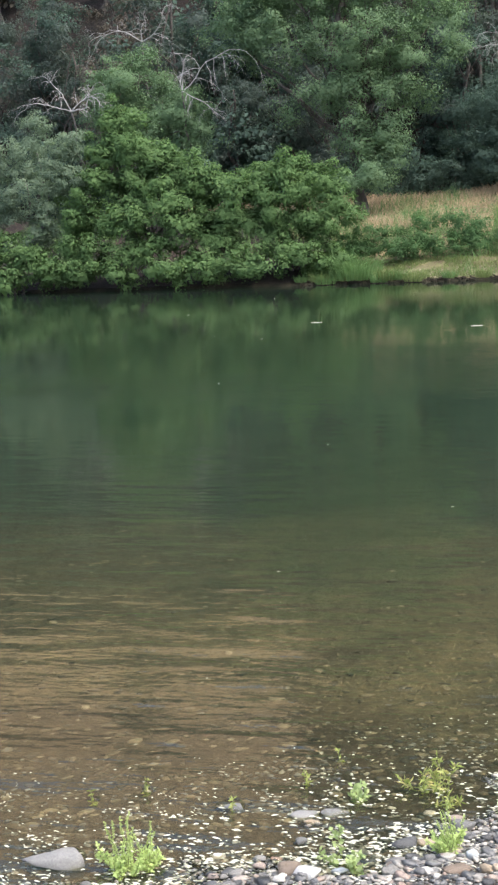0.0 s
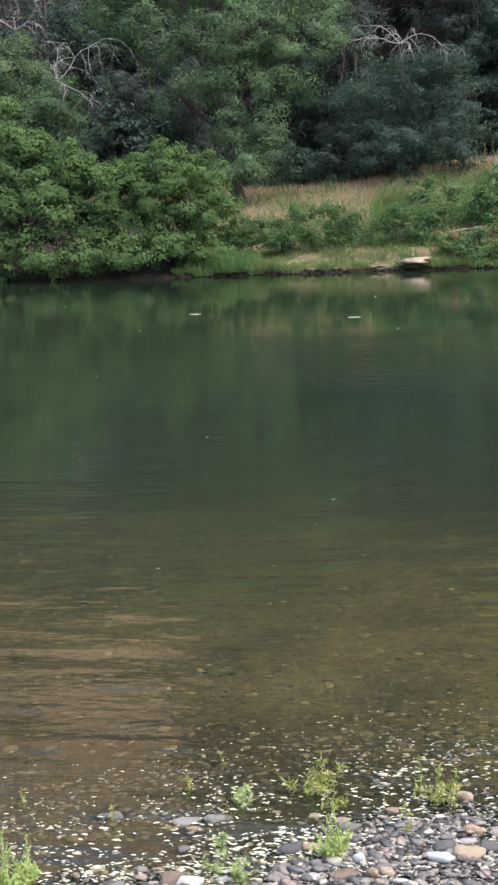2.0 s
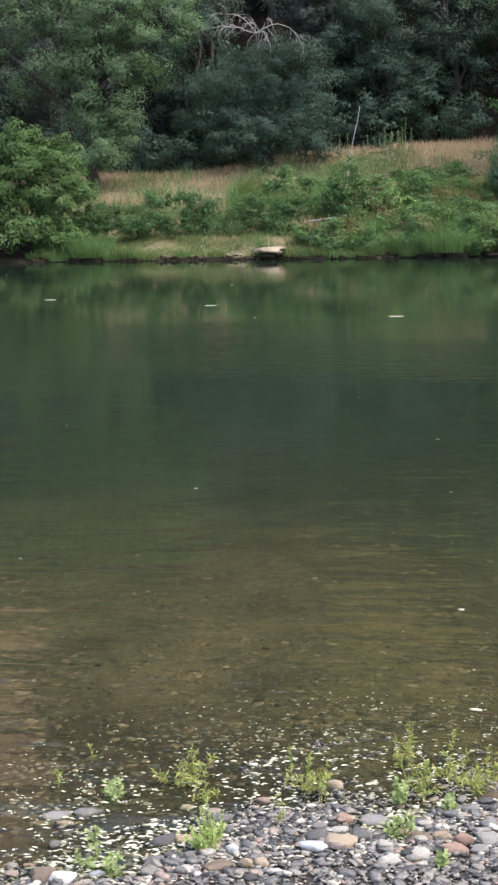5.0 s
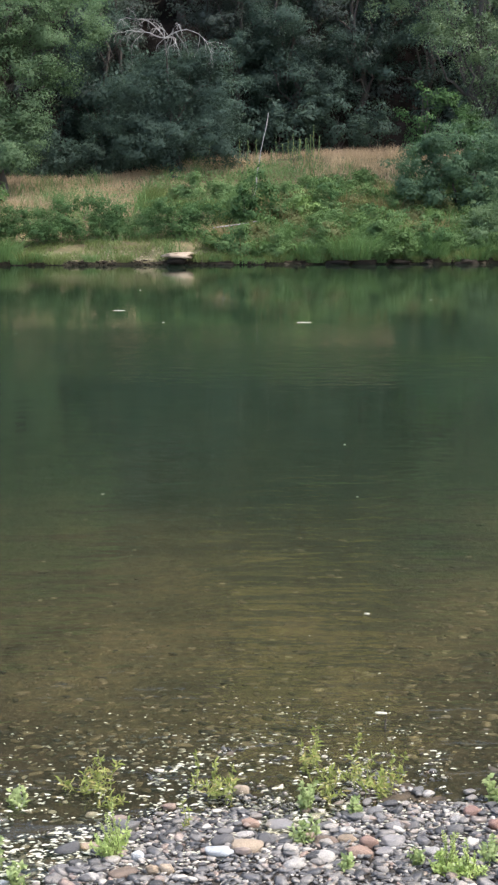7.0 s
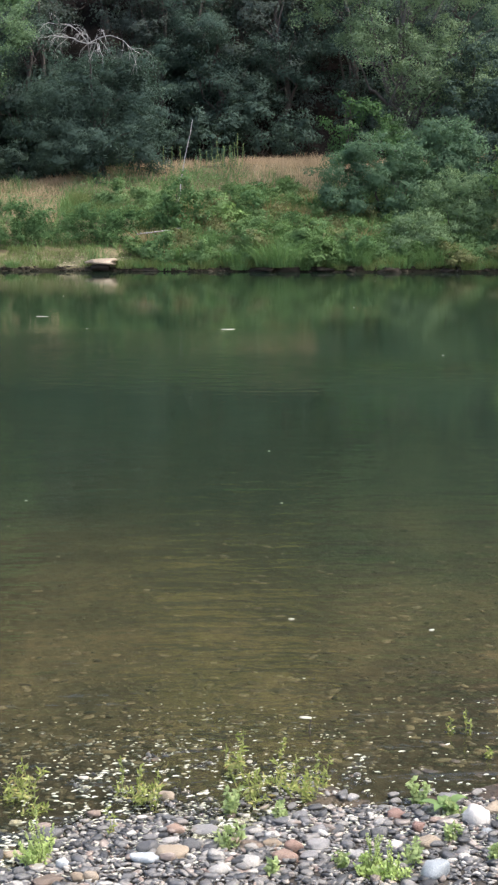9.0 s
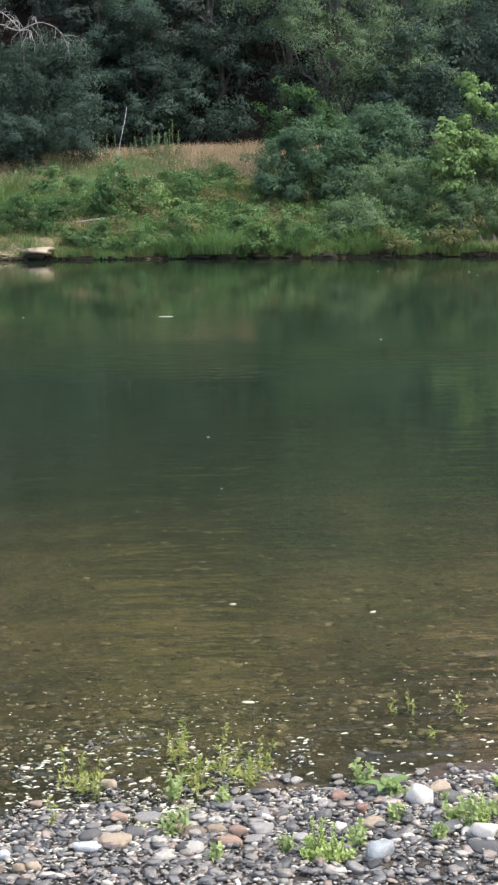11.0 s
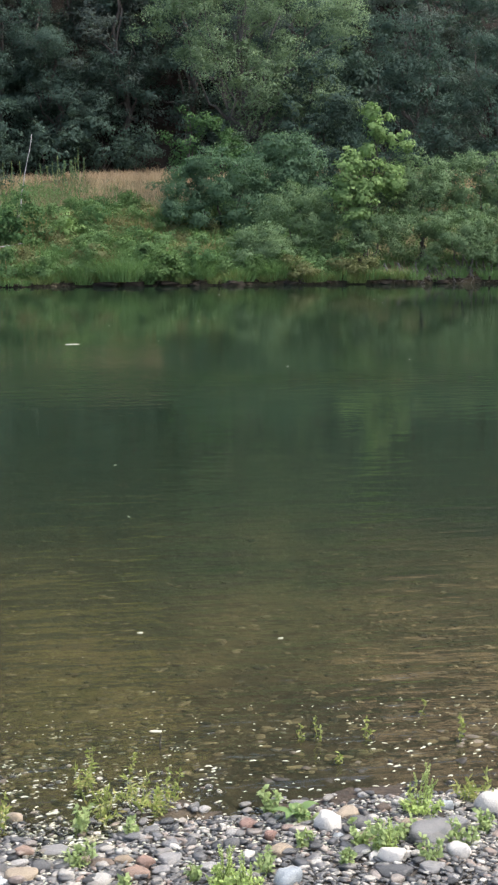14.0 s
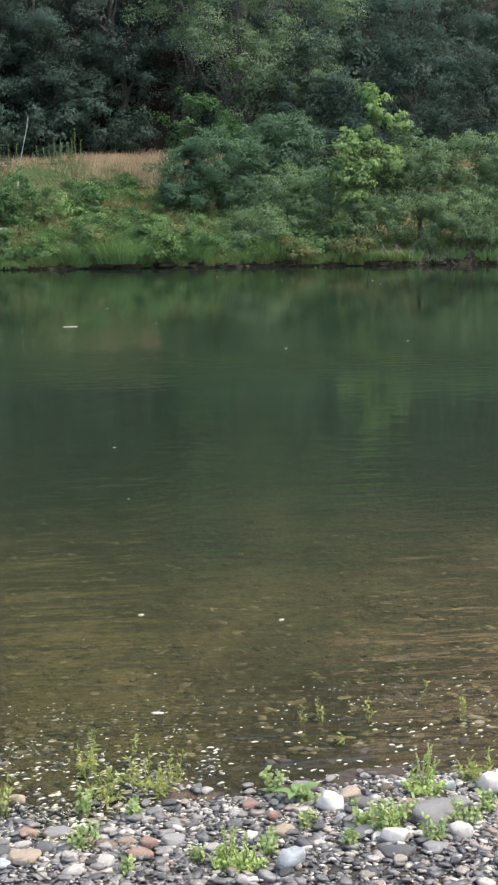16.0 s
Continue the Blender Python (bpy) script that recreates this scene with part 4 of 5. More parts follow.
pts = scatter(16000, -12.5, 28, 0.2, 3.0, field, lambda x, s: (x < 10.5 or patch(x, s, 0.5, 18.0) > 0.12) and not (-9.5 < x < -0.8 and patch(x, s, 0.9, 12.0) > 0.2))
thing("bank_grass", mesh_of("bank_grass", *blades(pts, 0.22, 0.022, field, 0.7), GRASS_PALE, False), label="short pale green grass along the water", category="grass", kind="stuff")


r = np.random.default_rng(44)
pts = scatter(30000, -30, 28, 0.35, 15.5, r, lambda x, s: patch(x, s, 0.35, 6.0) > -0.12 + (0.0 if s < 6 else 0.1 if -5.0 < x < 3.5 else 0.0 if s < 11.5 else 0.8) and x > -12.5 and not (-9.2 < x < -0.6 and s < 2.6))
pts[:, 2] += 0.06 + 0.75 * r.random(len(pts)) ** 1.4 * (0.65 + np.array([patch(p[0], p[1], 0.5, 8.0) for p in pts]))
v, f = leaf_quads(pts, unit(r.normal(size=pts.shape) * 0.5 + np.array((0, -0.3, 0.8))), 0.12, 0.05, r, 0.0)
thing("bank_herbs", mesh_of("bank_herbs", v, f, LEAF_MID, False), label="low leafy green herbs covering the bank", category="herbs", kind="stuff")


def tussock_mesh(seed, wide, tall, n, mat):
    r = np.random.default_rng(seed)
    a, d = r.uniform(0, 2 * np.pi, n), wide * 0.45 * np.sqrt(r.random(n))
    p = np.stack([np.cos(a) * d, np.sin(a) * d, -0.05 + 0 * a], 1)
    v, f = blades(p, tall, 0.03, r, 0.25)
    v = v.reshape(n, 5, 3)
    out = np.stack([np.cos(a), np.sin(a), 0 * a], 1) * (d / wide)[:, None]
    v[:, 2:4] += out[:, None] * 0.5 * tall
    v[:, 4] += out * 1.5 * tall
    v[:, 4, 2] -= 0.3 * tall * (d / wide)
    return mesh_of("tussock", v.reshape(-1, 3), f, mat, False)


for k, (x, s, w, h) in enumerate([(-10.4, 0.6, 2.1, 1.0), (2.6, 0.7, 1.6, 0.8), (4.3, 0.55, 2.4, 1.15), (5.6, 0.6, 1.4, 0.6), (7.4, 0.8, 1.6, 0.7), (9.4, 0.7, 1.4, 0.6), (0.6, 1.2, 1.6, 0.8), (10.9, 0.8, 1.7, 0.9), (-11.6, 1.4, 1.5, 0.8), (4.6, 2.0, 2.0, 1.1), (6.6, 2.4, 2.0, 1.0), (1.6, 2.4, 1.8, 0.9)]):
    y = far_shore(x) + s
    thing("sedge_tussock", tussock_mesh(80 + k, w, h, int(330 * w * max(1.0, h)), GRASS_GREEN), on_land(x, y), label="drooping green sedge tussock at the water's edge", category="sedge", group="sedge tussocks")
edge = np.random.default_rng(18)
small = [tussock_mesh(700 + k, 0.9, 0.5, 150, (GRASS_GREEN, GRASS_PALE, GRASS_GREEN, GRASS_PALE)[k]) for k in range(4)]
for k, x in enumerate(np.arange(-12.5, 26, 0.5)):
    x = float(x + edge.uniform(-0.25, 0.25))
    y = far_shore(x) + edge.uniform(0.1, 0.42)
    if -3.8 < x < -2.0 or (-8.0 < x < -4.0 and k % 3) or (x > 16 and k % 2):
        continue
    thing("edge_grass", small[k % 4], on_land(x, y), float(edge.uniform(0, 6.28)), float(edge.uniform(0.6, 1.15)), "grass tuft drooping over the water's edge", "grass tuft", "grass tufts along the far waterline")


def weed_stand(name, x, s, w, h, mat, seed, label, group, leaf=0.12, category="weeds"):
    """A leafy lump of herbs: a few stalks and a crown of narrow leaves down to the soil."""
    y = far_shore(x) + s
    k = max(2, int(w / 0.7))
    r = np.random.default_rng(seed)
    lobes = [((i - (k - 1) / 2) * w / k + r.normal(0, 0.08), r.uniform(-0.2, 0.2), h * r.uniform(0.35, 0.72), w / k * r.uniform(0.5, 0.85), 0.5, h * r.uniform(0.28, 0.5)) for i in range(k)]
    lobes += [((i - (k - 1) / 2) * w / k, -0.25, h * 0.25, w / k * 0.75, 0.4, h * 0.25) for i in range(k)]
    return tree(name, on_land(x, y), lobes, int(34 + 64 * w * h), 26, 0.2, leaf * 0.9, mat, seed, 0.02, 2, label=label, category=category, group=group, sag=-0.4)


for k, (x, s, w, h) in enumerate([(-7.3, 3.3, 1.9, 1.95), (-4.9, 3.5, 1.9, 1.45), (-3.2, 3.3, 1.7, 1.6), (-9.8, 3.0, 2.2, 1.7), (-11.4, 2.6, 1.6, 1.3), (-2.2, 3.7, 1.2, 1.7), (-5.9, 3.7, 1.4, 1.5), (-8.6, 2.6, 1.2, 1.2)]):
    weed_stand("tall_weeds", x, s, w, h, LEAF_HEDGE, 100 + k, "stand of tall dark green leafy weeds", "weed stands on the bank", 0.085)
stand = np.random.default_rng(8)
forms = {}
for k in range(76):
    x, s = float(stand.uniform(-1.5, 13.5)), float(stand.uniform(0.5, 7.5))
    if k > 70:
        x, s = float(stand.uniform(-9, 8)), float(stand.uniform(6.0, 12))
    elif k > 52:
        x, s = float(stand.uniform(0.2, 14)), float(stand.uniform(0.35, 1.3))
    mat = (LEAF_MID, LEAF_BRIGHT, LEAF_MID, LEAF_HEDGE, LEAF_MID, LEAF_RUSTY)[int(stand.integers(0, 6)) if k % 4 else 1]
    if mat is LEAF_RUSTY and s > 3:
        mat = LEAF_MID
    key = (mat.name, int(stand.integers(0, 3)))
    if key not in forms:
        forms[key] = weed_stand("bank_weed", x, s, (0.9, 1.2, 1.6)[key[1]], (1.0, 0.65, 0.85)[key[1]], mat, 600 + k, "low rust-tinged weed clump on the grassy bank" if mat is LEAF_RUSTY else "low leafy weed clump on the grassy bank", "weed clumps on the bank", 0.10)
    else:
        copy_thing(forms[key], pose(*on_land(x, far_shore(x) + s), 0, 0, float(stand.uniform(-40, 40))) @ Matrix.Scale(float(stand.uniform(0.8, 1.2)), 4))
for k in range(104):
    x, s = float(stand.uniform(1.6, 9.6)), float(stand.uniform(1.4, 10.6) if k < 56 else stand.uniform(1.2, 6.0))
    form = forms[sorted(forms)[int(stand.integers(0, len(forms)))]]
    copy_thing(form, pose(*on_land(x, far_shore(x) + s), 0, 0, float(stand.uniform(-180, 180))) @ Matrix.Scale(float(stand.uniform(0.7, 1.25)), 4))
# taller grass clumps over the slope
high = np.random.default_rng(19)
clumps = [tussock_mesh(740 + k, 1.3, 0.95, 260, (GRASS_GREEN, GRASS_PALE, GRASS_STRAW)[k]) for k in range(3)]
for k in range(92):
    x, s = float(high.uniform(-1.0, 11.0)), float(high.uniform(0.6, 7.5))
    if k > 74:
        x, s = float(high.uniform(-5.0, 6.0)), float(high.uniform(6.5, 12.5))
    thing("grass_clump", clumps[1 if k > 74 else k % 3], on_land(x, far_shore(x) + s), float(high.uniform(0, 6.28)), float(high.uniform(0.7, 1.2)) * (0.6 if k > 74 else 1.0), "clump of tall straw-coloured grass on the bank" if k <= 74 and k % 3 == 2 else "clump of tall green grass on the bank", "grass clump", "grass clumps on the slope")


for k in range(16):
    x, s = float(high.uniform(3.6, 6.8)), float(high.uniform(2.8, 5.8))
    thing("grass_clump", clumps[2], on_land(x, far_shore(x) + s), float(high.uniform(0, 6.28)), float(high.uniform(0.8, 1.15)), "clump of tall straw-coloured grass on the bank", "grass clump", "grass clumps on the slope")


def spike_plant(at, tall, seed):
    """A tall stalk with leaves close against it."""
    r = np.random.default_rng(seed)
    root = thing("mullein", at=at, label="tall spiky green stalk above dry grass", category="weed", group="spiky stalks in the meadow")
    p = crooked((0, 0, -0.1), (r.normal(0, 0.06), 0, tall), r, 6, 0.02)
    part("stem", mesh_of("stem", *tube(p, np.linspace(0.025, 0.01, 7), 5), STEM), root)
    z = np.linspace(0.03, 1.0, 64)
    c = np.stack([np.interp(z * 6, range(7), p[:, i]) for i in range(3)], 1)
    a = np.arange(64) * 2.4
    c += np.stack([np.cos(a), np.sin(a), 0 * a], 1) * (0.12 * (1.05 - z))[:, None]
    v, f = leaf_quads(c, unit(np.stack([np.cos(a) * 0.6, np.sin(a) * 0.6, 0.6 + 0 * a], 1)), 0.10, 0.045, r, -0.3)
    part("leaves", mesh_of("leaves", v, f, LEAF_BLUE, False), root)


spires = np.random.default_rng(14)
for k in range(24):
    x, s = float(spires.uniform(-0.8, 3.6)) if k < 19 else float(spires.uniform(-3.0, -0.8)), float(spires.uniform(14.2, 15.8))
    spike_plant(on_land(x, far_shore(x) + s), float(spires.uniform(0.8, 1.35)) * (1.25 if 3.0 < x else 0.85 if x < -0.8 else 1.0), 900 + k)
tree("shrub", on_land(0.1, 60.8), [(0.1, 0, 2.4, 0.5, 0.45, 0.55), (-0.45, 0, 1.8, 0.5, 0.45, 0.5), (0.6, 0, 1.6, 0.55, 0.5, 0.55), (-0.8, -0.1, 1.0, 0.55, 0.5, 0.55), (0.1, -0.2, 1.1, 0.6, 0.5, 0.6), (0.9, -0.1, 0.8, 0.6, 0.5, 0.5)], 120, 26, 0.24, 0.12, LEAF_HEDGE, 71, 0.04, 4, label="open dark green twiggy shrub among bank weeds", category="bush")
tree("shrub", on_land(2.2, 61.6), [(0, 0, 1.3, 0.5, 0.5, 0.7), (0.2, 0, 0.7, 0.6, 0.5, 0.5)], 34, 22, 0.24, 0.13, LEAF_YOUNG, 72, 0.03, 2, label="small yellow-green shrub on the bank", category="bush")
r = np.random.default_rng(90)
thing("stick", mesh_of("stick", *tube(crooked((0, 0, -0.3), (0.84, 0, 4.15), r, 8, 0.02), np.linspace(0.036, 0.014, 9), 6), BARK_PALE), on_land(0.06, 65.0), label="bare pale stick leaning in the meadow", category="stick")
thing("log", mesh_of("log", *tube(crooked((-0.9, 0, 0), (1.0, 0.1, 0.28), r, 8, 0.02), np.linspace(0.034, 0.018, 9), 7), BARK_PALE), (-0.6, 60.0, land(-0.6, 60.0) + 0.64), label="thin pale log lying in the bank weeds", category="log")


def stone_mesh(name, seed, mat, flat=0.6, long=1.25, rings=8, sides=12, rough=0.10, wedge=0.0):
    """A river-worn stone one metre across, lying on its flatter side."""
    r = np.random.default_rng(seed)
    v, f = [], []
    k1, k2 = r.uniform(0, 50), r.uniform(0, 50)
    cuts = [(Vector(unit(r.normal(size=3)).tolist()), r.uniform(0.33, 0.45)) for _ in range(6)]
    for i in range(rings + 1):
        b = np.pi * i / rings
        for j in range(sides if 0 < i < rings else 1):
            a = 2 * np.pi * j / sides
            p = Vector((math.sin(b) * math.cos(a), math.sin(b) * math.sin(a), math.cos(b)))
            d = 1 + rough * 2.2 * noise.noise(p * 1.1 + Vector((k1, k2, 0))) + rough * noise.noise(p * 2.6 + Vector((k2, k1, 0)))
            e = 0.86
            p = Vector([math.copysign(abs(c) ** e, c) for c in p]) * d * 0.5
            for flat_way, reach in cuts:
                over = p.dot(flat_way) - reach
                if over > 0:
                    p = p - flat_way * over * 0.8
            k = 1 - wedge * (0.5 - p.x)
            v.append((p.x * long * (1 + 0.2 * wedge), p.y * k ** 0.5, (p.z + 0.1 * wedge) * flat * k))
    first = lambda i: 0 if i == 0 else 1 + (i - 1) * sides
    for j in range(sides):
        k = (j + 1) % sides
        f.append((0, first(1) + j, first(1) + k))
        for i in range(1, rings - 1):
            f.append((first(i) + j, first(i + 1) + j, first(i + 1) + k, first(i) + k))
        f.append((first(rings - 1) + j, first(rings), first(rings - 1) + k))
    return mesh_of(name, v, f, mat)


slab = thing("rock", stone_mesh("rock", 201, STONE_TAN, 0.30, 1.25, 10, 16, 0.42), (-2.9, far_shore(-2.9) + 0.2, 0.38), 0.15, 0.98, "pale flat rock slab jutting over the water", "rock")
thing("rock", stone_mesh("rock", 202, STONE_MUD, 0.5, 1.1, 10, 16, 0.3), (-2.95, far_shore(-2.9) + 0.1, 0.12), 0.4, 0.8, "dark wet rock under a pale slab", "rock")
# the pair near x 4 fill in for the dark undercut beneath the sedge
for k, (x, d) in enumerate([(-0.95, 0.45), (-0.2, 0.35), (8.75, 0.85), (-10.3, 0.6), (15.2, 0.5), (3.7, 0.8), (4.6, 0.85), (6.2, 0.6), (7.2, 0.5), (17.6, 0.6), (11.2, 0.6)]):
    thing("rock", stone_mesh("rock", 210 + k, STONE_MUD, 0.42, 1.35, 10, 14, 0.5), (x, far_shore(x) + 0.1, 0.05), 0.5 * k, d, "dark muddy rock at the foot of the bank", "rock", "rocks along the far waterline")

# roots and dead twigs in the undercut bank below the willows
snag = np.random.default_rng(33)
for x in (11.6, 15.6, 16.3, 17.0, 17.6, 18.3, 19.0, 19.8, 20.6, 21.4, 22.2):
    hold = thing("roots", at=(x, far_shore(x), 0.0), label="bare grey roots hanging from the undercut bank", category="roots", group="roots along the undercut bank")
    for k in range(8):
        a = (snag.uniform(-0.4, 0.4), 0.75, snag.uniform(0.35, 0.95))
        b = (a[0] + snag.uniform(-0.8, 0.8), snag.uniform(-0.35, 0.1), snag.uniform(-0.06, 0.28))
        part("root", mesh_of("root", *tube(crooked(a, b, snag, 6, 0.1, -0.1), np.linspace(0.022, 0.006, 7) * snag.uniform(0.7, 1.5), 5), BARK_GREY), hold)

# ---- the gravel shore ----
shapes = {}


def stones(mat, words, rows, category="stone", group="larger stones on the gravel bar", wedge=0.0):
    """Rows: place, width in metres, height over width, turn."""
    for x, y, w, tall, turn in rows:
        key = (mat.name + ("_wedge" if wedge else ""), int(100 * (x + y)) % 5)
        if key not in shapes:
            shapes[key] = stone_mesh("stone", 300 + len(shapes), mat, 0.62, 1.35, 11, 18, 0.14, wedge)
        ob = thing("stone", shapes[key], (x, y, land(x, y) + 0.28 * w * tall), math.radians(turn), 1.0, words, category, group)
        ob.scale = (w * 0.8, w * 0.8, w * tall / 0.62)
        BIG.append((x, y, w, ob.location.z, w * tall))


BIG = []
stones(STONE_GREY, "grey wedge-shaped river stone lying half in water", [(-1.09, 4.03, 0.088, 0.72, -8), (-1.50, 3.54, 0.165, 0.62, 8)], wedge=0.85)
stones(STONE_GREY, "smooth grey river stone on wet gravel", [
    (-0.84, 4.00, 0.089, 0.31, 10), (-0.75, 4.04, 0.091, 0.30, 30), 
    (-0.62, 3.79, 0.060, 0.49, -30), (0.13, 4.00, 0.091, 0.44, -10), (0.36, 4.01, 0.053, 0.44, -30),
    (0.42, 4.05, 0.053, 0.44, 0), (0.47, 3.93, 0.059, 0.56, 30), (0.45, 3.81, 0.068, 0.52, 0), (1.33, 3.92, 0.090, 0.46, 0), (1.22, 3.80, 0.150, 0.46, 20),
    (0.99, 3.73, 0.068, 0.43, 20), (0.42, 3.75, 0.057, 0.45, 0), (0.90, 4.14, 0.088, 0.59, 30), (1.15, 3.56, 0.066, 0.43, -20)])
stones(STONE_SLATE, "dark slate-grey river stone on wet gravel", [
    (-0.33, 3.97, 0.074, 0.59, -30), (-0.49, 3.835, 0.078, 0.88, 30), (-0.73, 4.04, 0.069, 0.40, 0), (-0.59, 3.72, 0.050, 0.63, -30), (-0.40, 3.68, 0.036, 0.85, 30),
    (-0.46, 3.74, 0.044, 0.66, 0), (0.08, 3.82, 0.059, 0.76, 0), (-0.04, 3.80, 0.064, 0.60, 10), (0.26, 3.98, 0.063, 0.42, 30),
    (0.57, 4.22, 0.041, 0.78, 30), (1.04, 3.97, 0.068, 0.70, -30), (0.64, 3.88, 0.048, 0.75, 0),
    (1.05, 3.57, 0.099, 0.38, -10), (0.52, 3.94, 0.049, 0.61, 20)])
stones(STONE_WHITE, "smooth whitish river stone on the gravel bar", [
    (-1.03, 3.67, 0.046, 0.60, 30), (-0.73, 3.54, 0.073, 0.59, -20), (-0.45, 4.09, 0.045, 0.53, 10), (0.95, 3.98, 0.086, 0.83, -30),
    (1.06, 3.65, 0.074, 0.73, -30), (1.26, 3.66, 0.066, 0.85, -30), (1.49, 4.05, 0.110, 0.72, 10)])
stones(STONE_PALE, "pale grey river stone on the gravel bar", [
    (0.24, 3.70, 0.070, 0.46, -30), (0.60, 4.21, 0.041, 0.60, 20), (-0.40, 3.60, 0.054, 0.43, -30), (1.13, 4.23, 0.047, 0.46, -10),
    (0.16, 3.62, 0.062, 0.5, 10), (0.55, 3.74, 0.05, 0.5, -15), (0.86, 3.70, 0.045, 0.5, 20), (1.10, 4.02, 0.04, 0.5, 0), (0.66, 3.99, 0.045, 0.45, 12), (0.02, 3.90, 0.05, 0.42, -8)])
stones(STONE_TAN, "tan rounded river stone on the gravel bar", [
    (-0.80, 3.95, 0.050, 0.47, 0), (-0.43, 3.86, 0.069, 0.52, 20), (-0.23, 3.63, 0.039, 0.79, -20), (-0.19, 3.63, 0.042, 0.73, 0),
    (1.04, 4.08, 0.084, 0.41, 20), (1.20, 3.91, 0.071, 0.57, -30), (0.03, 3.75, 0.091, 0.45, 10), (0.01, 4.25, 0.048, 0.85, -20),
    (0.77, 3.78, 0.078, 0.54, 30), (0.21, 3.87, 0.044, 0.80, 0), (0.32, 3.84, 0.051, 0.57, 0)])
stones(STONE_RED, "reddish rounded river stone on the gravel bar", [
    (-0.85, 3.67, 0.037, 0.60, 10), (0.04, 3.99, 0.060, 0.56, -20), (0.38, 3.80, 0.057, 0.73, -10), (0.35, 3.73, 0.076, 0.54, -20),
    (1.04, 3.85, 0.052, 0.70, 20), (0.71, 4.04, 0.054, 0.57, -20), (0.76, 3.92, 0.045, 0.80, 30)])
stones(STONE_BLUE, "pale blue-grey river stone on the gravel bar", [
    (-0.65, 3.62, 0.045, 0.85, 0), (-0.28, 3.73, 0.043, 0.80, -10), (-0.05, 3.72, 0.074, 0.38, -30), (1.35, 4.06, 0.048, 0.73, 0),
    (0.75, 3.56, 0.092, 0.60, 30), (0.96, 3.88, 0.038, 0.69, 10)])
stones(STONE_BROWN, "dull brown river stone on wet gravel", [
    (-0.79, 3.58, 0.074, 0.68, 20), (-0.53, 3.77, 0.044, 0.66, -30), (0.26, 3.83, 0.080, 0.40, -20), (0.21, 4.10, 0.032, 0.74, 20),
    (1.15, 4.08, 0.048, 0.73, 20), (-0.31, 3.62, 0.078, 0.36, 30)])


def pebble_field(name, n, x0, x1, y0, y1, d0, d1, seed, label, keep=None, bury=0.1, mat=None, reach=0.44, sides=6, rings=4):
    """Loose pebbles in one heap, each a rounded lump of its own shape. Returns where they lie."""
    r = np.random.default_rng(seed)
    base = [(0.0, 0.0, 1.0)]
    for i in range(1, rings):
        b = np.pi * i / rings
        for j in range(sides):
            a = 2 * np.pi * (j + 0.5 * (i % 2)) / sides
            base.append((np.sin(b) * np.cos(a), np.sin(b) * np.sin(a), np.cos(b)))
    base.append((0.0, 0.0, -1.0))
    base = np.array(base)
    f = []
    for j in range(sides):
        k = (j + 1) % sides
        f.append((0, 1 + j, 1 + k))
        for i in range(rings - 2):
            p, q = 1 + i * sides, 1 + (i + 1) * sides
            f += [(p + j, q + j, q + k), (p + j, q + k, p + k)]
        p = 1 + (rings - 2) * sides
        f.append((p + j, len(base) - 1, p + k))
    f = np.array(f)
    spots = []
    while len(spots) < n:
        x, y = r.uniform(x0, x1), r.uniform(y0, y1)
        if abs(x) > 0.25 + reach * abs(y) or (keep and not keep(x, y, r)):
            continue
        if y > 3.2 and any((x - b[0]) ** 2 + (y - b[1]) ** 2 < (0.38 * b[2]) ** 2 for b in BIG if abs(y - b[1]) < 0.09):
            continue
        d = d0 * (d1 / d0) ** (r.random() ** 1.7)
        spots.append((x, y, land(x, y), d))
    spots = np.array(spots)
    d = spots[:, 3]
    bulge = np.abs(base) ** 0.8 * np.sign(base)
    shape = bulge[None] * r.uniform(0.76, 1.14, (n, len(base), 1))
    scale = np.stack([d * 0.5 * r.uniform(1.0, 1.75, n), d * 0.5 * r.uniform(0.75, 1.1, n), d * 0.5 * r.uniform(0.26, 0.58, n)], 1)
    shape = shape * scale[:, None]
    a, b = r.normal(0, 0.7, n) + np.pi * (r.random(n) < 0.5), r.normal(0, 0.26, n)
    cb, sb = np.cos(b)[:, None], np.sin(b)[:, None]
    x, y, z = shape[..., 0] * cb - shape[..., 2] * sb, shape[..., 1], shape[..., 0] * sb + shape[..., 2] * cb
    ca, sa = np.cos(a)[:, None], np.sin(a)[:, None]
    up = spots[:, 2] + scale[:, 2] * (0.55 - bury) + r.uniform(0, 0.006, n)
    v = np.stack([x * ca - y * sa + spots[:, :1], x * sa + y * ca + spots[:, 1:2], z + up[:, None]], -1)
    faces = (f[None] + (np.arange(n) * len(base))[:, None, None]).reshape(-1, 3)
    thing(name, mesh_of(name, v.reshape(-1, 3), faces, mat or PEBBLES), label=label, category="pebbles", kind="stuff")
    return [(spots[i, 0], spots[i, 1], d[i] * 1.1, up[i], scale[i, 2] * 2) for i in range(n)]


def dry_side(x, y, r):
    d = y - near_shore(x)
    if d < -0.05:
        return True
    return r.random() < (0.05 + 0.95 * smooth(0.75, 0.25, x)) * (0.45 if d < 0.05 else 0.2 * math.exp(-d * 2.4)) * (0.35 + 1.6 * max(0.0, 0.35 + noise.noise(Vector((x * 4, y * 4, 9.0)))))


def dry_only(x, y, r):
    return y < near_shore(x) - 0.06


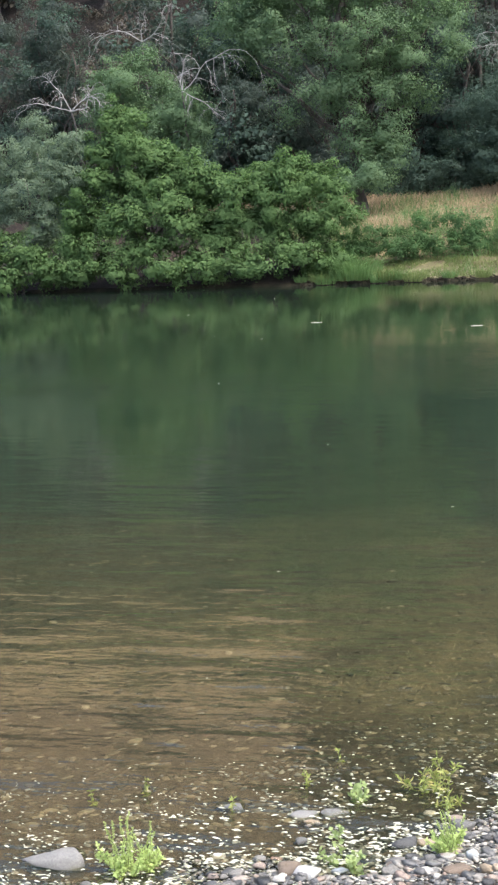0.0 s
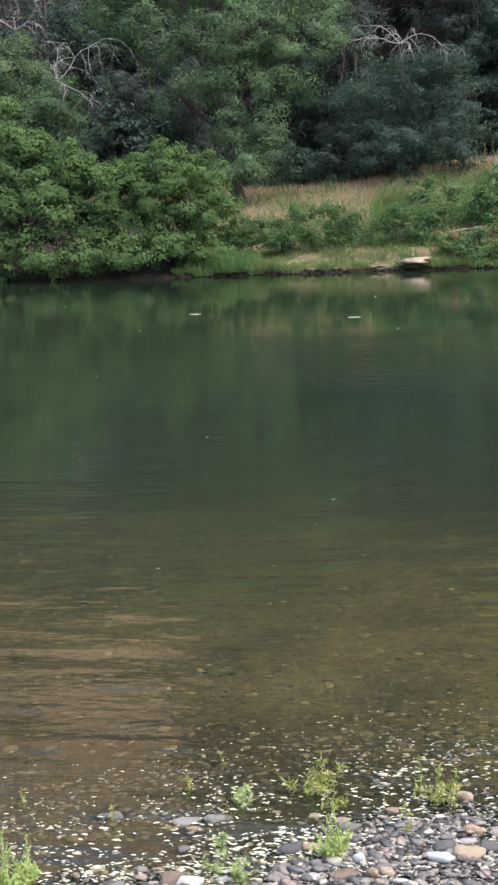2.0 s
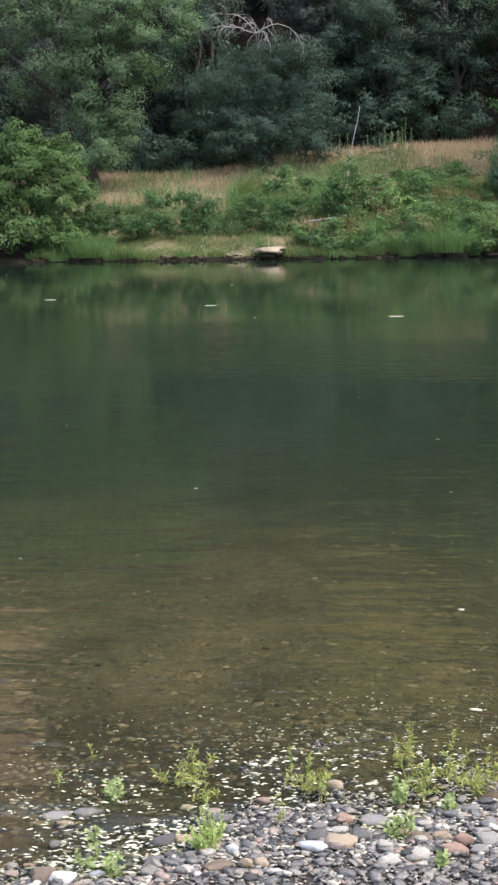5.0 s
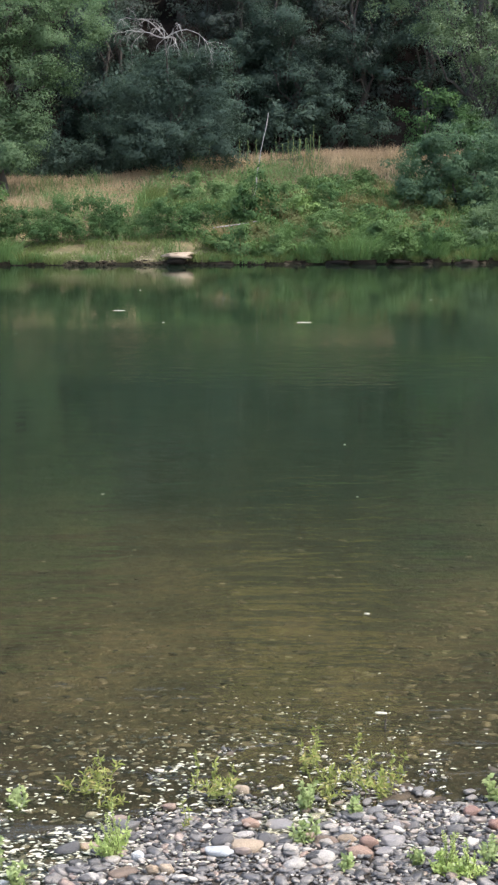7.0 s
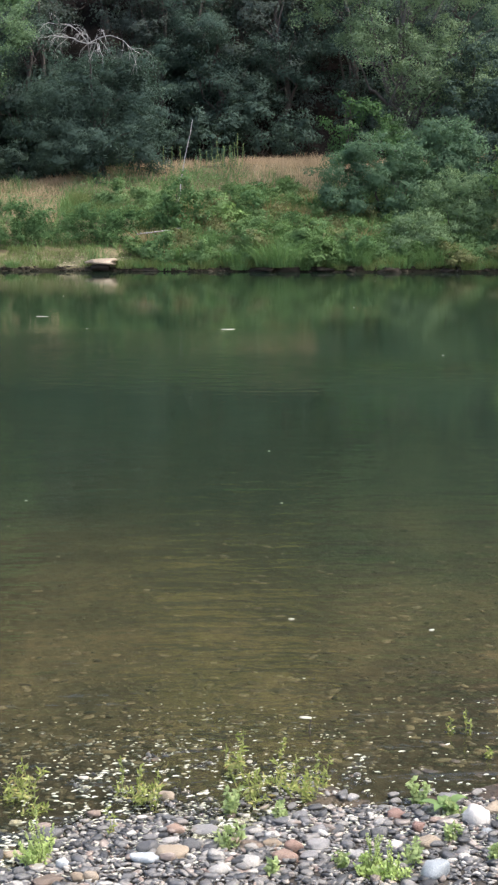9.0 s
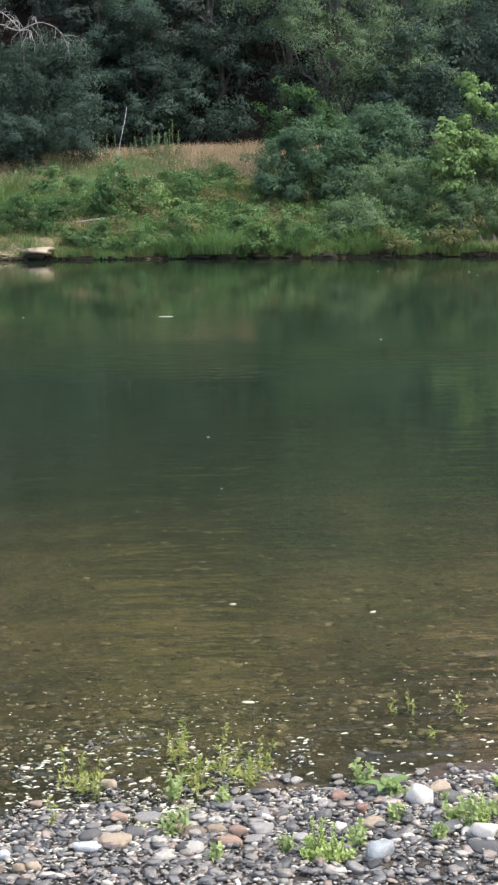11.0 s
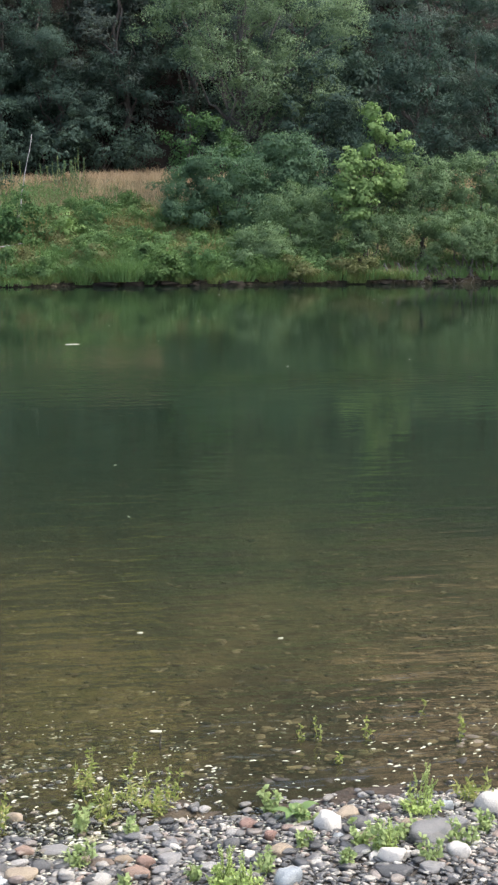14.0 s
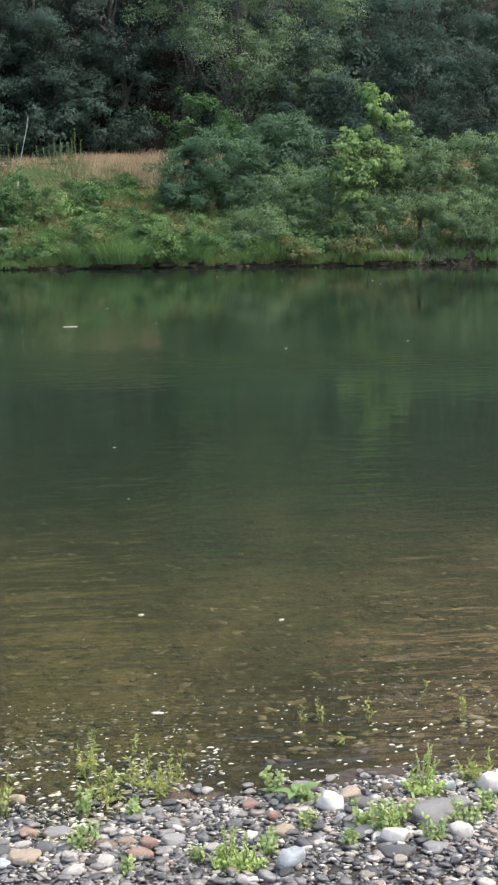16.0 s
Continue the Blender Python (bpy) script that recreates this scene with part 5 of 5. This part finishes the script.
low = pebble_field("gravel", 15000, -2.0, 2.0, 3.28, 5.4, 0.007, 0.023, 401, "small mixed grey, tan and reddish river pebbles", dry_side)
low += pebble_field("cobbles", 800, -2.0, 2.0, 3.28, 4.7, 0.022, 0.046, 402, "rounded grey and tan cobbles among the gravel", dry_only, sides=8, rings=6)
low += pebble_field("fringe_pebbles", 1300, -2.3, 2.3, 3.1, 5.2, 0.010, 0.026, 404, "small wet pebbles breaking the shallow water", lambda x, y, r: -0.25 < y - near_shore(x) < 0.9 and r.random() < smooth(0.8, 0.3, x) + 0.02 and r.random() < 0.3 + 2.2 * max(0.0, noise.noise(Vector((x * 3.3, y * 3.3, 5.0)))), -0.2)
pebble_field("bed_stones", 4000, -4.0, 4.0, 3.6, 9.0, 0.014, 0.055, 403, "brown algae-dulled pebbles on the shallow river bed", lambda x, y, r: y > near_shore(x) + 0.2 and r.random() < math.exp(-(y - near_shore(x)) * 0.95), 0.95, BED_STONE)

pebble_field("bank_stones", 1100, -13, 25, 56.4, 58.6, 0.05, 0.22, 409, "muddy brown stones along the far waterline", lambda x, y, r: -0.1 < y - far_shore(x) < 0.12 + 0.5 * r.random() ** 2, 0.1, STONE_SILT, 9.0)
pebble_field("beach_stones", 420, -9.0, -0.8, 57.6, 59.4, 0.04, 0.13, 411, "small pale stones on the earthen ledge", lambda x, y, r: 0.3 < y - far_shore(x) < 1.6, 0.2, STONE_TAN, 9.0)
pebble_field("upper_gravel", 1600, -6.0, 6.0, -2.5, 3.9, 0.025, 0.07, 405, "loose grey and tan cobbles on the upper gravel bar", lambda x, y, r: y < 3.3 or abs(x) > 2.0, 0.1, None, 9.0)



def thinning(x, y, r):
    side = abs(x) - 0.25 - 0.44 * y
    if y > near_shore(max(-3, min(3, x))) - 0.05 or (side < 0 and y > 3.3):
        return False
    return r.random() < math.exp(-math.hypot(max(0.0, side), max(0.0, 3.3 - y)) * 1.1)


pebble_field("loose_gravel", 6500, -5.0, 5.0, -0.5, 4.4, 0.012, 0.040, 406, "thinning grey and tan pebbles on the upper gravel bar", thinning, 0.1, None, 9.0)

# a few hundred single pebbles, each on its own
singles = np.random.default_rng(21)
forms = [stone_mesh("pebble", 420 + k, STONE_MIX, 0.48, 1.45, 7, 10, 0.28) for k in range(8)]
for k in range(230):
    x, y = singles.uniform(-1.7, 1.75), singles.uniform(3.35, 4.3)
    if y > near_shore(x) + 0.02:
        continue
    w = singles.uniform(0.018, 0.036)
    z = land(x, y) + 0.014
    ob = thing("pebble", forms[k % 8], (x, y, z), singles.normal(0, 0.6), w, "small rounded pebble lying on the gravel bar", "pebble", "single pebbles on the gravel bar")
    BIG.append((x, y, w, z, w * 0.5))


# the water's skin, drawn up round every stone that breaks the surface
def menisci(places, seed):
    r = np.random.default_rng(seed)
    pieces, sides = [], 14
    for x, y, w, z, tall in places:
        if not (z - tall * 0.5 < 0.0 < z + tall * 0.42):
            continue
        k = math.sqrt(max(0.05, 1 - (z / (tall * 0.5 + 1e-6)) ** 2))
        rad = 0.5 * w * k * 1.04
        a = np.arange(sides) * 2 * np.pi / sides
        wob = 1 + 0.12 * np.sin(a * 2 + r.uniform(0, 6)) + 0.06 * np.sin(a * 3 + r.uniform(0, 6))
        v = []
        for off, h in ((-0.002, 0.0085), (0.003, 0.0045), (0.008, 0.0018), (0.015, 0.0003)):
            q = rad * wob + off
            v.append(np.stack([x + np.cos(a) * q, y + np.sin(a) * q, np.full(sides, h)], 1))
        f = [(i * sides + j, i * sides + (j + 1) % sides, (i + 1) * sides + (j + 1) % sides, (i + 1) * sides + j)[::-1] for i in range(3) for j in range(sides)]
        pieces.append((np.concatenate(v), f))
    v, f = joined(pieces)
    thing("water_rims", mesh_of("water_rims", v, f, WATER_RIM), label="shining rims of water drawn up round wet pebbles", category="water", kind="stuff")


# ---- weeds of the shore ----
def shore_weed(kind, tall, seed):
    """Parts: each stem with its leaves. A spike weed is a leafy mound with thin whorled spires; a leafy one spreads arching stems of lance-shaped leaves."""
    r = np.random.default_rng(seed)
    root = thing("weed", label="", category="weed")
    count = {"spike": 26, "leafy": 8, "mint": 7, "slim": 2}[kind]
    mat = {"spike": LEAF_WEED, "leafy": LEAF_OLIVE, "mint": LEAF_MINT, "slim": LEAF_OLIVE}[kind]
    for k in range(count):
        mound = kind == "spike" and k > 7
        h = tall * (1.0 if k == 0 else r.uniform(0.16, 0.36) if mound else r.uniform(0.4, 0.95))
        out = tall * {"spike": r.uniform(0.2, 0.48) if mound else r.uniform(0.05, 0.3), "leafy": r.uniform(0.2, 0.95), "mint": r.uniform(0.2, 0.6), "slim": r.uniform(0.05, 0.25)}[kind]
        a = r.uniform(0, 6.28)
        p = crooked((r.normal(0, 0.008), r.normal(0, 0.008), -0.03), (math.cos(a) * out, math.sin(a) * out, h), r, 6, 0.05, 0.12 if kind == "leafy" else 0.0)
        stalk = part("stem", mesh_of("stem", *tube(p, np.linspace(0.0022, 0.0008, 7), 5), STEM), root)
        if kind == "spike" and not mound:
            nodes_up = np.linspace(0.25, 1.0, max(6, int(h / 0.0055)))
            t = np.repeat(nodes_up, 6) + r.normal(0, 0.004, len(nodes_up) * 6)
            size, lance = 0.0078 * (1.15 - 0.45 * t)[:, None], 0.5
        else:
            n = int({"spike": 1000, "leafy": 150, "mint": 260, "slim": 240}[kind] * h) + 8
            t = np.sort(r.uniform(0.3 if kind == "leafy" else 0.12, 1.0, n))
            size, lance = {"spike": 0.013, "leafy": 0.024, "mint": 0.019, "slim": 0.016}[kind], {"spike": 0.5, "leafy": 0.24, "mint": 0.6, "slim": 0.38}[kind]
        c = np.stack([np.interp(t * 6, range(7), p[:, i]) for i in range(3)], 1)
        nr = unit(r.normal(size=(len(c), 3)) * 0.7 + np.array((0, -0.25, 0.6)))
        v, f = leaf_quads(c, nr, size, size * lance, r, -0.35)
        part("leaves", mesh_of("leaves", v, f, mat, False), stalk)
    return root


words = {"spike": "bright green bushy weed with upright spikes on the gravel", "leafy": "yellow-green narrow-leaved weed at the water's edge",
         "mint": "pale green leafy sprout among the pebbles", "slim": "slender olive weed standing in shallow water"}
PLANTS = {
    "spike": [(-1.27, 3.51, 0.22), (-0.34, 3.76, 0.17), (1.26, 4.04, 0.16), (1.06, 3.71, 0.11), (0.58, 3.60, 0.13), (0.63, 3.56, 0.11), (-1.22, 3.56, 0.15)],
    "leafy": [(-0.43, 4.25, 0.15), (-0.50, 4.28, 0.11), (0.28, 4.20, 0.11), (0.41, 4.25, 0.15), (1.48, 4.07, 0.11), (1.43, 4.12, 0.08), (-0.06, 4.21, 0.11), (0.24, 4.42, 0.14), (-0.40, 4.16, 0.06), (0.47, 4.20, 0.09)],
    "mint": [(-0.66, 3.69, 0.13), (-0.68, 4.16, 0.08), (0.20, 4.12, 0.10), (0.81, 4.17, 0.08), (0.19, 3.83, 0.08), (0.89, 4.05, 0.06), (1.05, 3.73, 0.10), (0.36, 4.06, 0.05), (-0.6, 3.62, 0.06), (1.0, 3.78, 0.08), (1.12, 3.80, 0.07), (1.20, 3.86, 0.06), (1.30, 3.74, 0.09), (1.16, 3.62, 0.07), (0.93, 3.64, 0.06), (0.70, 3.66, 0.06), (0.50, 3.66, 0.05), (1.40, 3.86, 0.07), (0.85, 3.82, 0.05), (0.30, 3.62, 0.05)],
    "slim": [(0.27, 4.56, 0.12), (0.40, 4.59, 0.08), (0.49, 4.33, 0.12), (0.52, 4.30, 0.11), (1.09, 4.80, 0.11), (1.03, 4.81, 0.08), (1.28, 4.78, 0.09), (1.54, 5.02, 0.08), (1.60, 4.70, 0.11),
             (1.11, 4.55, 0.05), (-1.56, 4.02, 0.09), (-1.40, 4.12, 0.10), (-1.08, 4.00, 0.08), (-0.82, 4.50, 0.07), (-0.88, 4.25, 0.08), (-0.15, 4.26, 0.13), (-0.15, 3.93, 0.11), (-0.04, 4.14, 0.13), (-0.08, 4.32, 0.09), (1.25, 4.07, 0.08)],
}
seed = 500
for kind, rows in PLANTS.items():
    for x, y, tall in rows:
        seed += 1
        w = shore_weed(kind, tall * (0.85 if kind == "leafy" else 1.0), seed)
        w.location = (x, y, land(x, y))
        if land(x, y) < 0:
            BIG.append((x, y, 0.02, 0.0, 0.02))
        tagged(w, words[kind], "weed", "weeds on the gravel shore")
# broad leaves of a low dock
dock = thing("dock_plant", at=(0.87, 4.07, land(0.87, 4.07)), label="low plant with broad yellow-green leaves among stones", category="weed")
broad = np.random.default_rng(64)
for k in range(5):
    turn, ln = 1.25 * k + 0.4, broad.uniform(0.05, 0.085)
    s = np.linspace(0, 1, 7)
    out, up, w = s * ln, 0.035 * np.sin(s * 2.4) * broad.uniform(0.5, 1.1), 0.018 * np.sin(np.pi * s ** 0.8) ** 0.8 + 0.001
    rows = [np.stack([out, e * w, up + 0.006 * abs(e)], 1) for e in (-1.0, 0.0, 1.0)]
    v = np.concatenate(rows)
    v = np.stack([v[:, 0] * math.cos(turn) - v[:, 1] * math.sin(turn), v[:, 0] * math.sin(turn) + v[:, 1] * math.cos(turn), v[:, 2] + 0.012], 1)
    part("leaf", mesh_of("leaf", v, [(j * 7 + i, j * 7 + i + 1, (j + 1) * 7 + i + 1, (j + 1) * 7 + i) for j in range(2) for i in range(6)], LEAF_YOUNG), dock)
WATER_RIM = water_rim_material()
menisci(low + BIG, 77)

# seed fluff caught in the shallows and drifting on the river; white bits round wet stones double as sky glints
def fluff(name, spots, seed, label):
    r = np.random.default_rng(seed)
    pieces, n = [], 6
    a = np.arange(n) * 2 * np.pi / n
    for x, y, w in spots:
        q = w * 0.5 * r.uniform(0.6, 1.15, n)
        turn, long = r.normal(0, 0.35), r.uniform(1.3, 3.2)
        px, py = np.cos(a) * q * long, np.sin(a) * q * 0.75
        ring = np.stack([x + px * np.cos(turn) - py * np.sin(turn), y + px * np.sin(turn) + py * np.cos(turn), np.zeros(n)], 1)
        mid = ring * 0.45 + np.array((x, y, 0)) * 0.55
        low_z = max(0.0005, land(x, y) + 0.002)
        ring[:, 2], mid[:, 2] = low_z, low_z + 0.22 * w
        f = [(i, (i + 1) % n, n + (i + 1) % n, n + i) for i in range(n)] + [tuple(range(n, 2 * n))]
        pieces.append((np.concatenate([ring, mid]), f))
    v, f = joined(pieces)
    thing(name, mesh_of(name, v, f, FLUFF_GLINT), label=label, category="seed fluff", kind="stuff")


bits = np.random.default_rng(55)
spots = []
wet = [b for b in low + BIG if -0.5 < b[1] - near_shore(b[0]) < 0.6]
while len(spots) < 6800:
    if bits.random() < 0.6:
        b = wet[int(bits.integers(0, len(wet)))]
        a, d = bits.uniform(0, 6.28), b[2] * 0.55 + abs(bits.normal(0, 0.012))
        x, y = b[0] + math.cos(a) * d, b[1] + math.sin(a) * d
    else:
        x, y = bits.uniform(-2.0, 2.0), bits.uniform(3.3, 5.2)
        d = y - near_shore(x)
        if not (-0.2 < d < 1.0) or bits.random() > 0.2 + 1.8 * max(0.0, noise.noise(Vector((x * 5, y * 5, 11.0)))) * math.exp(-max(0, d) * 1.5):
            continue
    spots.append((x, y, 0.0038 * (3.2 if y < near_shore(x) + 0.45 else 1.8) ** bits.random()))
fluff("shore_fluff", spots, 56, "white seed fluff caught among pebbles and weeds")
fluff("river_fluff", [(bits.uniform(-0.35, 0.3) * y, y, (0.0016 if y < 9 else 0.0026) * y ** 0.55 * 1.8 ** bits.random()) for y in 5.0 * 11.0 ** bits.random(26)], 57, "white seed fluff drifting on the river")

# floating scraps on the river
scrap = np.random.default_rng(31)
for x, y, w in [(0.52, 4.97, 0.045), (-6.4, 31.0, 0.28), (1.0, 25.0, 0.24), (-2.6, 28.5, 0.24), (0.58, 6.3, 0.03), (1.2, 6.1, 0.028)]:
    n = 9
    a = np.arange(n) * 2 * np.pi / n
    q = w * 0.5 * scrap.uniform(0.7, 1.1, n)
    top = np.stack([np.cos(a) * q, np.sin(a) * q * 0.35, np.full(n, 0.003 + 0.004 * w)], 1)
    low_ring = top * np.array((1.05, 1.05, 0)) - np.array((0, 0, 0.004))
    v = np.concatenate([top, low_ring])
    f = [tuple(range(n))] + [(i, (i + 1) % n, n + (i + 1) % n, n + i)[::-1] for i in range(n)]
    thing("floating_leaf", mesh_of("floating_leaf", v, f, PALE_LEAF), (x, y, 0.001), scrap.uniform(-0.3, 0.3), 1.0, "pale scrap floating on the river", "floating leaf", "floating scraps")
thing("twig", mesh_of("twig", *tube(crooked((0, 0, -0.05), (0.004, 0, 0.03), scrap, 4, 0.04), np.linspace(0.0035, 0.0018, 5), 6), BARK), (0.52, 4.80, land(0.52, 4.80) + 0.045), label="short dark twig standing out of the shallow water", category="twig")
